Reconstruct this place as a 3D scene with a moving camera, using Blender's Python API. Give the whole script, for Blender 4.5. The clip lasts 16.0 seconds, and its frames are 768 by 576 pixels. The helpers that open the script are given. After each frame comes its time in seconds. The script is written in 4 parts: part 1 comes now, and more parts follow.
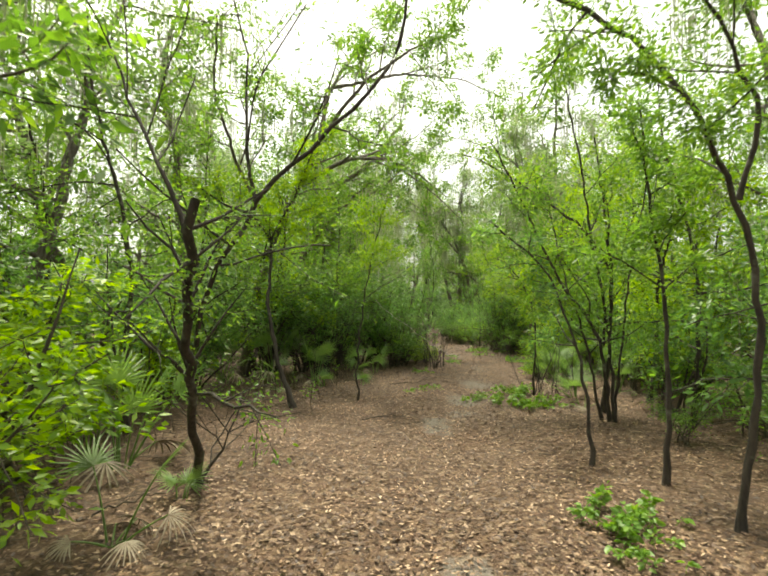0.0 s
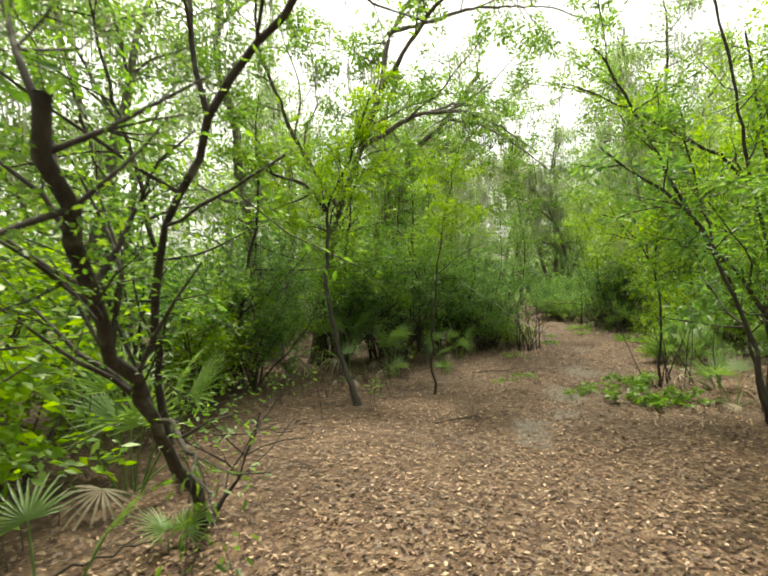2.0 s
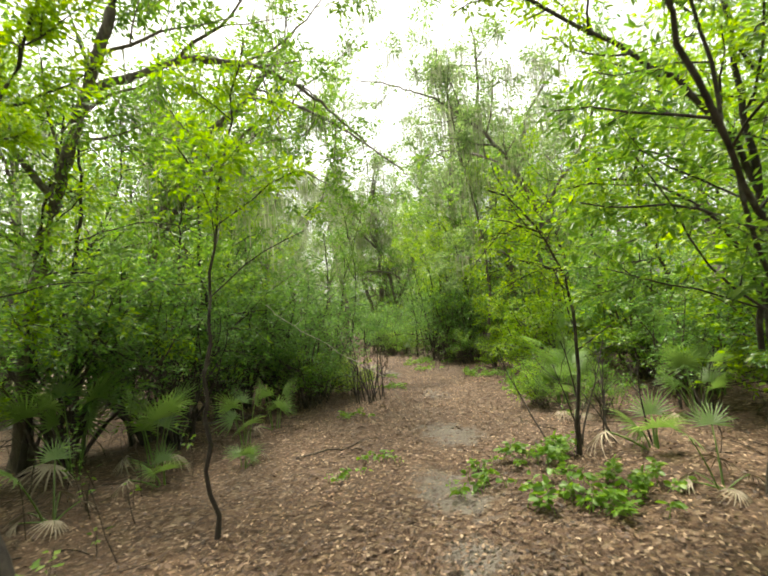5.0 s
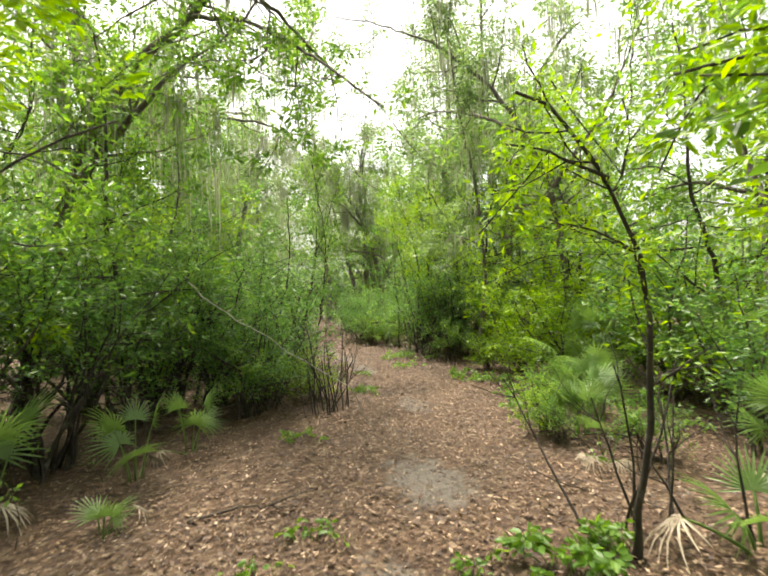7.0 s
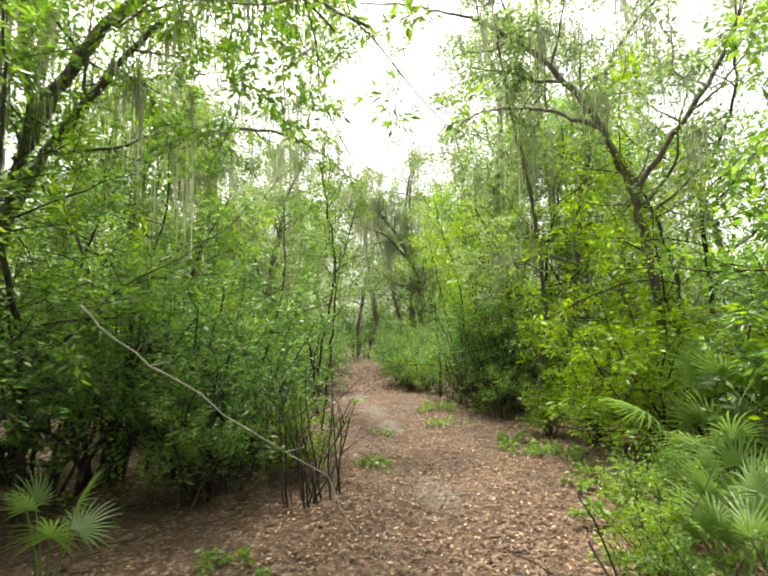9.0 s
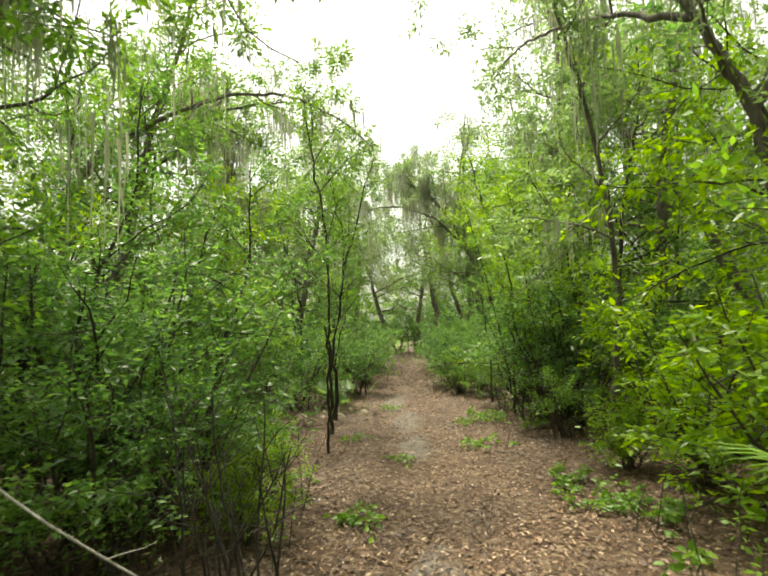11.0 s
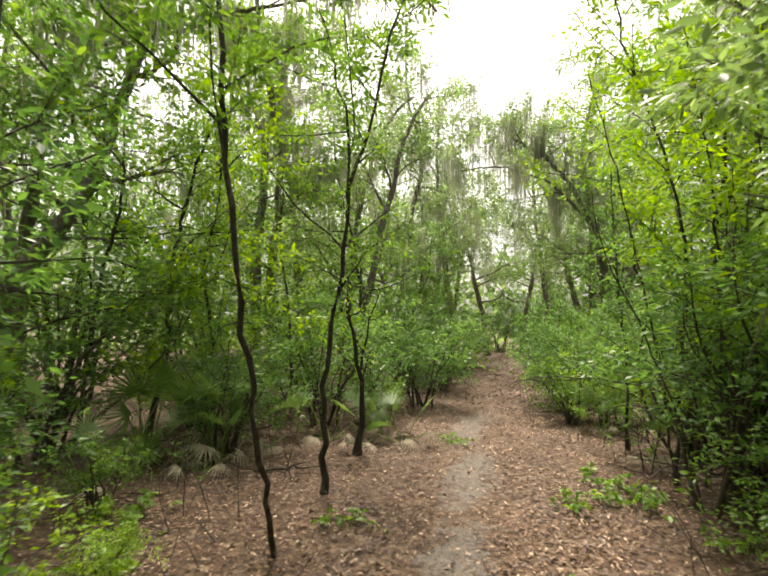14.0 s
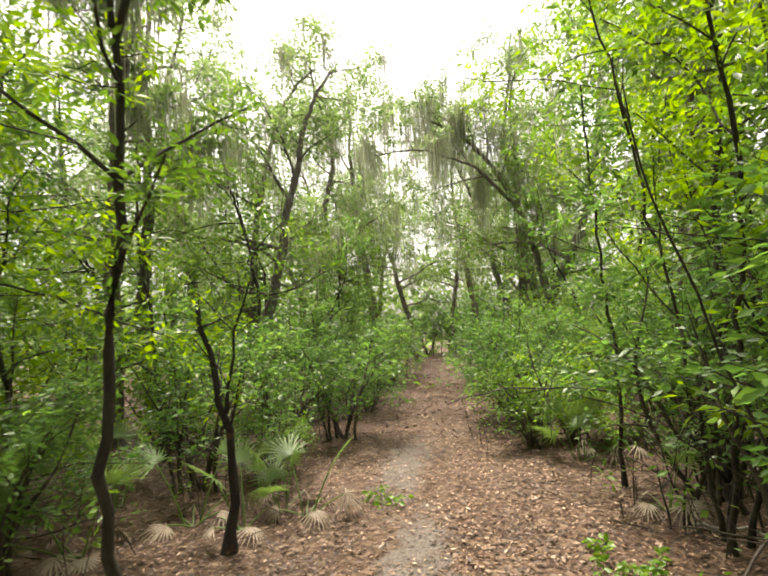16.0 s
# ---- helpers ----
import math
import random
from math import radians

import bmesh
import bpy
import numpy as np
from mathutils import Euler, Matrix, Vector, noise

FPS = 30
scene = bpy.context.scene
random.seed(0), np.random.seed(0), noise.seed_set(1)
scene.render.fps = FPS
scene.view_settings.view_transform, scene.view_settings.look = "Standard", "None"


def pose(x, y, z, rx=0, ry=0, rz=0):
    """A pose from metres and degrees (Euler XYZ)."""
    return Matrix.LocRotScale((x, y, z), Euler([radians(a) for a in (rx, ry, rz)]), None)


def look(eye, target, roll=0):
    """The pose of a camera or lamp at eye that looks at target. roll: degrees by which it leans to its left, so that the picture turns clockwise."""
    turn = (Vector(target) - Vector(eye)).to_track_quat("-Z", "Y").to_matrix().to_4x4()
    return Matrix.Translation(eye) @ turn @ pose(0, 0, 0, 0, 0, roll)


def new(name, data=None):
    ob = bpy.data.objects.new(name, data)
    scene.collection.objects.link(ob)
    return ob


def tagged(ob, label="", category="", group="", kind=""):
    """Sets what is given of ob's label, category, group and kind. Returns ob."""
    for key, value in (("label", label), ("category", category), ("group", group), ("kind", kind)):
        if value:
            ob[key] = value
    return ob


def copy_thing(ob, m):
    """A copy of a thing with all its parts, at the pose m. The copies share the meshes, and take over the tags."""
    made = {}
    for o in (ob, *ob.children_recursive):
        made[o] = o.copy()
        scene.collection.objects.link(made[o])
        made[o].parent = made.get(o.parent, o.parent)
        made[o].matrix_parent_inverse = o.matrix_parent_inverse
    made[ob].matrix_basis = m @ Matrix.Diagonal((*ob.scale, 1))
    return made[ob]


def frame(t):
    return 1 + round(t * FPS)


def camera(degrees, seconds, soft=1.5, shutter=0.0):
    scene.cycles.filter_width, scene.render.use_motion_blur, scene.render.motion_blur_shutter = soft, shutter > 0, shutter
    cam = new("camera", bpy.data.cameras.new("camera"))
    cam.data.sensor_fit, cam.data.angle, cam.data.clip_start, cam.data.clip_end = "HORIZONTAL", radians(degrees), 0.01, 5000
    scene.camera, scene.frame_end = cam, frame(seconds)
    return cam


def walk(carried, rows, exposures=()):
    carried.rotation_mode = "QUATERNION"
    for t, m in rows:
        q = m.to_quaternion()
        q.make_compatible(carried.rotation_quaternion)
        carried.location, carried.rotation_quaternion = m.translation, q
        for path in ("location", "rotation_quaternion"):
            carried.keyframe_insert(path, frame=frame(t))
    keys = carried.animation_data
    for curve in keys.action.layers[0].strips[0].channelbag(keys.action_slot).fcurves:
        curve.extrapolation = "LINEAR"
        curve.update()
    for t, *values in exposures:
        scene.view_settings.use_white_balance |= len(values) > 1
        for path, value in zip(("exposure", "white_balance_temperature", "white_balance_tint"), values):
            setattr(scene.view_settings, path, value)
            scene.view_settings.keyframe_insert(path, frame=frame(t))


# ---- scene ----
cam = camera(76.0, 16.0, soft=1.9, shutter=0.35)
PATH = [
    (0.0, (-0.000, 0.000, 1.538), (-0.000, 4.995, 1.765), 0.35),
    (0.5, (-0.047, 0.409, 1.493), (-0.105, 5.406, 1.641), 0.50),
    (1.0, (-0.076, 0.739, 1.498), (-0.491, 5.720, 1.638), -1.02),
    (1.5, (0.064, 1.055, 1.492), (-0.828, 5.974, 1.601), -2.80),
    (2.0, (0.194, 1.381, 1.518), (-0.721, 6.296, 1.548), -2.04),
    (2.5, (0.209, 1.797, 1.505), (-0.695, 6.711, 1.327), -0.16),
    (3.0, (0.315, 2.123, 1.525), (-1.178, 6.890, 1.322), -2.81),
    (3.5, (0.337, 2.625, 1.460), (-0.846, 7.483, 1.467), -0.97),
    (4.0, (0.194, 3.351, 1.476), (0.160, 8.341, 1.783), -1.27),
    (4.5, (0.154, 4.075, 1.480), (0.887, 9.018, 1.675), -3.09),
    (4.7, (0.192, 4.318, 1.470), (1.054, 9.234, 1.766), -5.68),
    (6.8, (0.781, 6.313, 1.518), (1.707, 11.226, 1.603), -0.89),
    (7.0, (0.864, 6.489, 1.527), (1.827, 11.395, 1.631), -2.75),
    (7.5, (1.124, 6.992, 1.497), (1.895, 11.922, 1.821), -2.08),
    (8.0, (1.382, 7.518, 1.464), (1.757, 12.490, 1.826), -0.97),
    (8.5, (1.521, 8.032, 1.489), (2.025, 12.990, 1.897), -0.86),
    (9.0, (1.732, 8.503, 1.488), (2.132, 13.460, 2.005), -1.94),
    (9.2, (1.804, 8.682, 1.507), (2.256, 13.641, 1.955), -2.00),
    (11.3, (2.690, 10.610, 1.525), (2.268, 15.560, 2.010), -3.60),
    (11.5, (2.757, 10.817, 1.535), (2.262, 15.760, 2.104), -3.86),
    (12.0, (2.896, 11.458, 1.561), (1.994, 16.330, 2.228), -3.85),
    (12.5, (2.957, 12.170, 1.540), (2.000, 17.062, 1.932), -0.74),
    (13.0, (2.976, 12.778, 1.550), (1.740, 17.614, 1.840), -1.43),
    (13.5, (2.997, 13.414, 1.516), (1.558, 18.191, 1.855), -1.48),
    (14.0, (2.909, 13.998, 1.469), (1.497, 18.776, 1.884), 0.51),
    (14.5, (2.801, 14.546, 1.462), (1.517, 19.350, 1.985), -1.88),
    (15.0, (2.783, 15.085, 1.427), (1.406, 19.836, 2.154), -4.33),
    (15.5, (2.707, 15.670, 1.393), (1.746, 20.530, 2.062), -3.35),
    (16.0, (2.661, 16.089, 1.462), (2.002, 21.021, 1.952), -3.87),
]
walk(cam, [(t, look(eye, target, roll)) for t, eye, target, roll in PATH], [(0, 1.4, 7400, 1), (4.5, 1.6, 7250, 4), (7, 1.8, 7050, 9), (9, 1.85, 7000, 10), (11.5, 1.5, 7400, 0), (13, 1.55, 7300, 5), (14.5, 1.62, 7200, 16), (16, 1.7, 7200, 16)])

# ---- light: a bright overcast sky over open woodland ----
SUN_UP, SUN_TURN = 72, -25
world = bpy.data.worlds.new("overcast_sky")
scene.world = world
world.use_nodes = True
wn, wl = world.node_tree.nodes, world.node_tree.links
wn.clear()
w_out, w_bg, w_sky, w_hsv = (wn.new(k) for k in ("ShaderNodeOutputWorld", "ShaderNodeBackground", "ShaderNodeTexSky", "ShaderNodeHueSaturation"))
w_sky.sky_type, w_sky.sun_disc = "NISHITA", False
w_sky.sun_elevation, w_sky.sun_rotation = radians(SUN_UP), radians(SUN_TURN)
w_sky.air_density, w_sky.dust_density, w_sky.ozone_density = 1.0, 6.0, 1.0
w_hsv.inputs["Saturation"].default_value = 0.22
w_bg.inputs["Strength"].default_value = 0.15
wl.new(w_sky.outputs[0], w_hsv.inputs["Color"])
wl.new(w_hsv.outputs[0], w_bg.inputs["Color"])
wl.new(w_bg.outputs[0], w_out.inputs["Surface"])
sun = new("sun", bpy.data.lights.new("sun", "SUN"))
sun.data.energy, sun.data.angle, sun.data.color = 2.1, radians(9), (1.0, 0.96, 0.88)
sun.matrix_world = Matrix.Rotation(radians(-SUN_TURN), 4, "Z") @ Matrix.Rotation(radians(SUN_UP - 90), 4, "X")


# ---- materials ----
def shader(name):
    m = bpy.data.materials.new(name)
    m.use_nodes = True
    n, l = m.node_tree.nodes, m.node_tree.links
    return m, n, l, n["Principled BSDF"]


def ramp(n, stops):
    r = n.new("ShaderNodeValToRGB")
    while len(r.color_ramp.elements) < len(stops):
        r.color_ramp.elements.new(0.5)
    for e, (at_, c) in zip(r.color_ramp.elements, stops):
        e.position, e.color = at_, (*c, 1)
    return r


def noise_tex(n, l, scale, detail=4, coord="Object", rough=0.6, stretch=None):
    tc, t = n.new("ShaderNodeTexCoord"), n.new("ShaderNodeTexNoise")
    t.inputs["Scale"].default_value, t.inputs["Detail"].default_value, t.inputs["Roughness"].default_value = scale, detail, rough
    src = tc.outputs[coord]
    if stretch:
        mp = n.new("ShaderNodeMapping")
        mp.inputs["Scale"].default_value = stretch
        l.new(src, mp.inputs["Vector"])
        src = mp.outputs[0]
    l.new(src, t.inputs["Vector"])
    return t


def mix_rgb(n, l, a, b, fac, kind="MIX"):
    mx = n.new("ShaderNodeMix")
    mx.data_type, mx.blend_type = "RGBA", kind
    for sock, v in ((mx.inputs["Factor"], fac), (mx.inputs["A"], a), (mx.inputs["B"], b)):
        if isinstance(v, (int, float)):
            sock.default_value = v
        elif isinstance(v, tuple):
            sock.default_value = (*v, 1)
        else:
            l.new(v, sock)
    return mx.outputs["Result"]


def bump(n, l, p, height, strength, distance):
    b = n.new("ShaderNodeBump")
    b.inputs["Strength"].default_value, b.inputs["Distance"].default_value = strength, distance
    l.new(height, b.inputs["Height"])
    l.new(b.outputs[0], p.inputs["Normal"])


def leaf_material(name, dark, mid, light, through_part=0.5, rough=0.4):
    """Thin leaves: each leaf has its own green, light passes through them."""
    m, n, l, p = shader(name)
    geo = n.new("ShaderNodeNewGeometry")
    r = ramp(n, ((0.0, dark), (0.55, mid), (1.0, light)))
    patch = noise_tex(n, l, 1.3, 3)
    add = n.new("ShaderNodeMath")
    add.operation = "MULTIPLY_ADD"
    l.new(patch.outputs["Fac"], add.inputs[0])
    add.inputs[1].default_value = 0.9
    sub = n.new("ShaderNodeMath")
    sub.operation = "MULTIPLY_ADD"
    l.new(geo.outputs["Random Per Island"], sub.inputs[0])
    sub.inputs[1].default_value, sub.inputs[2].default_value = 0.6, -0.25
    l.new(sub.outputs[0], add.inputs[2])
    l.new(add.outputs[0], r.inputs["Fac"])
    l.new(r.outputs[0], p.inputs["Base Color"])
    p.inputs["Roughness"].default_value = rough
    p.inputs["Specular IOR Level"].default_value = 0.5
    tr, mx = n.new("ShaderNodeBsdfTranslucent"), n.new("ShaderNodeMixShader")
    hs = n.new("ShaderNodeHueSaturation")
    hs.inputs["Hue"].default_value, hs.inputs["Saturation"].default_value, hs.inputs["Value"].default_value = 0.485, 1.1, 2.2
    l.new(r.outputs[0], hs.inputs["Color"])
    l.new(hs.outputs[0], tr.inputs["Color"])
    mx.inputs[0].default_value = through_part
    l.new(p.outputs[0], mx.inputs[1])
    l.new(tr.outputs[0], mx.inputs[2])
    l.new(mx.outputs[0], n["Material Output"].inputs["Surface"])
    return m


def bark_material(name, dark, light, lichen):
    m, n, l, p = shader(name)
    grain = noise_tex(n, l, 22, 6, stretch=(1, 1, 0.22))
    blot = noise_tex(n, l, 5, 3)
    r = ramp(n, ((0.32, dark), (0.68, light)))
    l.new(grain.outputs["Fac"], r.inputs["Fac"])
    pr = ramp(n, ((0.58, (0, 0, 0)), (0.72, (1, 1, 1))))
    l.new(blot.outputs["Fac"], pr.inputs["Fac"])
    l.new(mix_rgb(n, l, r.outputs[0], lichen, pr.outputs[0]), p.inputs["Base Color"])
    p.inputs["Roughness"].default_value = 0.9
    bump(n, l, p, grain.outputs["Fac"], 0.7, 0.02)
    return m


def plain_rough(name, dark, light, scale, rough=0.85, strength=0.4):
    m, n, l, p = shader(name)
    t = noise_tex(n, l, scale, 5)
    geo = n.new("ShaderNodeNewGeometry")
    r = ramp(n, ((0.3, dark), (0.7, light)))
    l.new(t.outputs["Fac"], r.inputs["Fac"])
    hs = n.new("ShaderNodeHueSaturation")
    mr = n.new("ShaderNodeMapRange")
    mr.inputs["To Min"].default_value, mr.inputs["To Max"].default_value = 0.65, 1.35
    l.new(geo.outputs["Random Per Island"], mr.inputs["Value"])
    l.new(mr.outputs[0], hs.inputs["Value"])
    l.new(r.outputs[0], hs.inputs["Color"])
    l.new(hs.outputs[0], p.inputs["Base Color"])
    p.inputs["Roughness"].default_value = rough
    bump(n, l, p, t.outputs["Fac"], strength, 0.01)
    return m


LEAF_OAK = leaf_material("oak_leaf", (0.03, 0.074, 0.014), (0.080, 0.168, 0.024), (0.165, 0.265, 0.036))
LEAF_SHRUB = leaf_material("shrub_leaf", (0.026, 0.070, 0.018), (0.070, 0.155, 0.032), (0.14, 0.245, 0.045))
LEAF_BRIGHT = leaf_material("young_leaf", (0.058, 0.13, 0.012), (0.13, 0.24, 0.017), (0.235, 0.345, 0.026), 0.5)
# distant crowns: aerial haze is mixed into the leaf colour as a paler, greyer green
LEAF_FAR_HAZE = leaf_material("hazed_far_leaf", (0.05, 0.09, 0.03), (0.105, 0.175, 0.055), (0.18, 0.26, 0.08))
LEAF_HERB = leaf_material("herb_leaf", (0.06, 0.135, 0.018), (0.10, 0.20, 0.025), (0.17, 0.27, 0.04), 0.4)
LEAF_PALM = leaf_material("palmetto_leaf", (0.06, 0.115, 0.028), (0.105, 0.185, 0.045), (0.17, 0.25, 0.08), 0.35, 0.4)
BARK_DARK = bark_material("dark_bark", (0.014, 0.011, 0.008), (0.058, 0.046, 0.034), (0.13, 0.13, 0.10))
BARK_GREY = bark_material("grey_oak_bark", (0.05, 0.042, 0.032), (0.15, 0.128, 0.10), (0.22, 0.225, 0.18))
BARK_TWIG = bark_material("twig_bark", (0.024, 0.018, 0.012), (0.08, 0.062, 0.044), (0.14, 0.13, 0.10))
BARK_PALE = bark_material("bleached_wood", (0.22, 0.20, 0.16), (0.42, 0.39, 0.33), (0.5, 0.48, 0.42))
BARK_BURNT = bark_material("charred_bark", (0.012, 0.01, 0.009), (0.04, 0.032, 0.026), (0.16, 0.07, 0.035))
DEAD_FROND = plain_rough("dead_frond", (0.17, 0.13, 0.085), (0.38, 0.33, 0.25), 9)
MOSS = leaf_material("hanging_moss", (0.15, 0.165, 0.11), (0.23, 0.245, 0.17), (0.31, 0.32, 0.23), 0.4, 0.9)


def litter_material():
    m, n, l, p = shader("fallen_leaf")
    geo = n.new("ShaderNodeNewGeometry")
    r = ramp(n, ((0.0, (0.05, 0.027, 0.013)), (0.3, (0.105, 0.054, 0.025)), (0.6, (0.175, 0.10, 0.05)), (0.85, (0.31, 0.205, 0.115)), (1.0, (0.58, 0.45, 0.31))))
    l.new(geo.outputs["Random Per Island"], r.inputs["Fac"])
    patch = noise_tex(n, l, 0.9, 3)
    pr = ramp(n, ((0.35, (0.40, 0.38, 0.37)), (0.65, (0.82, 0.76, 0.72))))
    l.new(patch.outputs["Fac"], pr.inputs["Fac"])
    l.new(mix_rgb(n, l, r.outputs[0], pr.outputs[0], 1.0, "MULTIPLY"), p.inputs["Base Color"])
    p.inputs["Roughness"].default_value = 0.62
    return m


LITTER = litter_material()


def ground_material(spots):
    """Leaf mould, with grey sand showing through where feet wear the path."""
    m, n, l, p = shader("forest_floor")
    fine, mid = noise_tex(n, l, 38, 6), noise_tex(n, l, 5.5, 6)
    r = ramp(n, ((0.28, (0.028, 0.016, 0.009)), (0.5, (0.065, 0.038, 0.021)), (0.72, (0.118, 0.074, 0.042))))
    l.new(fine.outputs["Fac"], r.inputs["Fac"])
    cells = n.new("ShaderNodeTexVoronoi")
    cells.inputs["Scale"].default_value = 24
    tone = n.new("ShaderNodeSeparateColor")
    cr = ramp(n, ((0.0, (0.028, 0.015, 0.008)), (0.5, (0.082, 0.045, 0.024)), (0.8, (0.135, 0.082, 0.045)), (1.0, (0.26, 0.19, 0.125))))
    warp = n.new("ShaderNodeVectorMath")
    warp.operation = "MULTIPLY_ADD"
    wtc = n.new("ShaderNodeTexCoord")
    l.new(noise_tex(n, l, 14, 2).outputs["Color"], warp.inputs[0])
    warp.inputs[1].default_value = (0.05, 0.05, 0.0)
    l.new(wtc.outputs["Object"], warp.inputs[2])
    l.new(warp.outputs[0], cells.inputs["Vector"])
    l.new(cells.outputs["Color"], tone.inputs[0])
    l.new(tone.outputs[0], cr.inputs["Fac"])
    mould = mix_rgb(n, l, r.outputs[0], cr.outputs[0], 0.6)
    sand_n = noise_tex(n, l, 55, 5)
    sand = ramp(n, ((0.3, (0.085, 0.073, 0.06)), (0.7, (0.175, 0.155, 0.13))))
    l.new(sand_n.outputs["Fac"], sand.inputs["Fac"])
    tc = n.new("ShaderNodeTexCoord")
    total = None
    for x, y, rx, ry in spots:
        mp, ln, mr = n.new("ShaderNodeMapping"), n.new("ShaderNodeVectorMath"), n.new("ShaderNodeMapRange")
        mp.vector_type = "POINT"
        mp.inputs["Location"].default_value = (-x / rx, -y / ry, 0)
        mp.inputs["Scale"].default_value = (1 / rx, 1 / ry, 0)
        l.new(tc.outputs["Object"], mp.inputs["Vector"])
        ln.operation = "LENGTH"
        l.new(mp.outputs[0], ln.inputs[0])
        mr.inputs["From Min"].default_value, mr.inputs["From Max"].default_value = 1.1, 0.35
        l.new(ln.outputs["Value"], mr.inputs["Value"])
        if total is None:
            total = mr.outputs[0]
        else:
            mxm = n.new("ShaderNodeMath")
            mxm.operation = "MAXIMUM"
            l.new(total, mxm.inputs[0])
            l.new(mr.outputs[0], mxm.inputs[1])
            total = mxm.outputs[0]
    edge = n.new("ShaderNodeMath")
    edge.operation = "MULTIPLY_ADD"
    l.new(mid.outputs["Fac"], edge.inputs[0])
    edge.inputs[1].default_value = 2.6
    sh = n.new("ShaderNodeMath")
    sh.operation = "SUBTRACT"
    l.new(total, sh.inputs[0])
    sh.inputs[1].default_value = 1.4
    l.new(sh.outputs[0], edge.inputs[2])
    er = ramp(n, ((0.3, (0, 0, 0)), (0.8, (0.85, 0.85, 0.85))))
    l.new(edge.outputs[0], er.inputs["Fac"])
    l.new(mix_rgb(n, l, mould, sand.outputs[0], er.outputs[0]), p.inputs["Base Color"])
    p.inputs["Roughness"].default_value = 0.95
    bump(n, l, p, fine.outputs["Fac"], 0.8, 0.03)
    return m


# ---- the plan: the trail's middle line and the edges of the undergrowth ----
TRAIL = np.array(((0.1, -8), (0.15, 0), (0.35, 3), (0.9, 6), (1.38, 8.7), (1.95, 10.6), (2.5, 12.7), (2.8, 14.5), (2.75, 16.5), (2.35, 19.5), (2.1, 22), (2.25, 25), (2.15, 28), (2.4, 33), (2.8, 45), (3.0, 55)))
EDGE_L = np.array(((-3.2, -8), (-3.0, 0), (-2.7, 3.4), (-3.4, 5), (-2.4, 6.4), (-1.3, 7.3), (-1.5, 9.5), (-1.0, 11), (-0.4, 12.6), (1.1, 13.3), (1.3, 14.5), (0.7, 16), (0.4, 18), (0.2, 20), (0.9, 21.5), (1.35, 25), (1.3, 29), (1.5, 33), (2.0, 45), (2.3, 55)))
EDGE_R = np.array(((3.6, -8), (4.2, 0), (4.9, 4), (4.7, 7), (4.3, 8.2), (3.6, 9.6), (3.2, 10.8), (4.3, 12.4), (4.4, 14.5), (4.3, 16), (3.8, 17.4), (4.1, 19), (4.3, 20.5), (3.3, 21.9), (3.15, 24.5), (3.05, 29), (3.35, 33), (3.7, 45), (4.0, 55)))


def edge_l(y):
    return float(np.interp(y, EDGE_L[:, 1], EDGE_L[:, 0]))


def edge_r(y):
    return float(np.interp(y, EDGE_R[:, 1], EDGE_R[:, 0]))


def trail_x(y):
    return np.interp(y, TRAIL[:, 1], TRAIL[:, 0])


def ground_z(x, y):
    """Gentle unevenness; the worn path lies a little lower."""
    x, y = np.asarray(x, float), np.asarray(y, float)
    off = np.abs(x - trail_x(y))
    dip = -0.035 * np.exp(-(off / 0.55) ** 2)
    return dip + 0.022 * np.sin(1.7 * x + 0.6 * y) * np.cos(1.1 * y - 0.4 * x) + 0.012 * np.sin(4.1 * x - 2.3 * y)


# ---- mesh helpers ----
def mesh_from(name, verts, faces):
    """A mesh from an array of points and an array of triangles or quads."""
    verts, faces = np.asarray(verts, np.float32), np.asarray(faces, np.int32)
    me = bpy.data.meshes.new(name)
    k = faces.shape[1]
    me.vertices.add(len(verts))
    me.vertices.foreach_set("co", verts.ravel())
    me.loops.add(faces.size)
    me.loops.foreach_set("vertex_index", faces.ravel())
    me.polygons.add(len(faces))
    me.polygons.foreach_set("loop_start", np.arange(0, faces.size, k, dtype=np.int32))
    me.update(calc_edges=True)
    me.validate()
    return me


def part(name, me, material, parent=None, label="", smooth=False):
    if not me.materials:
        me.materials.append(material)
    if smooth:
        me.polygons.foreach_set("use_smooth", np.ones(len(me.polygons), bool))
    ob = new(name, me)
    if parent is not None:
        ob.parent = parent
    return tagged(ob, label)


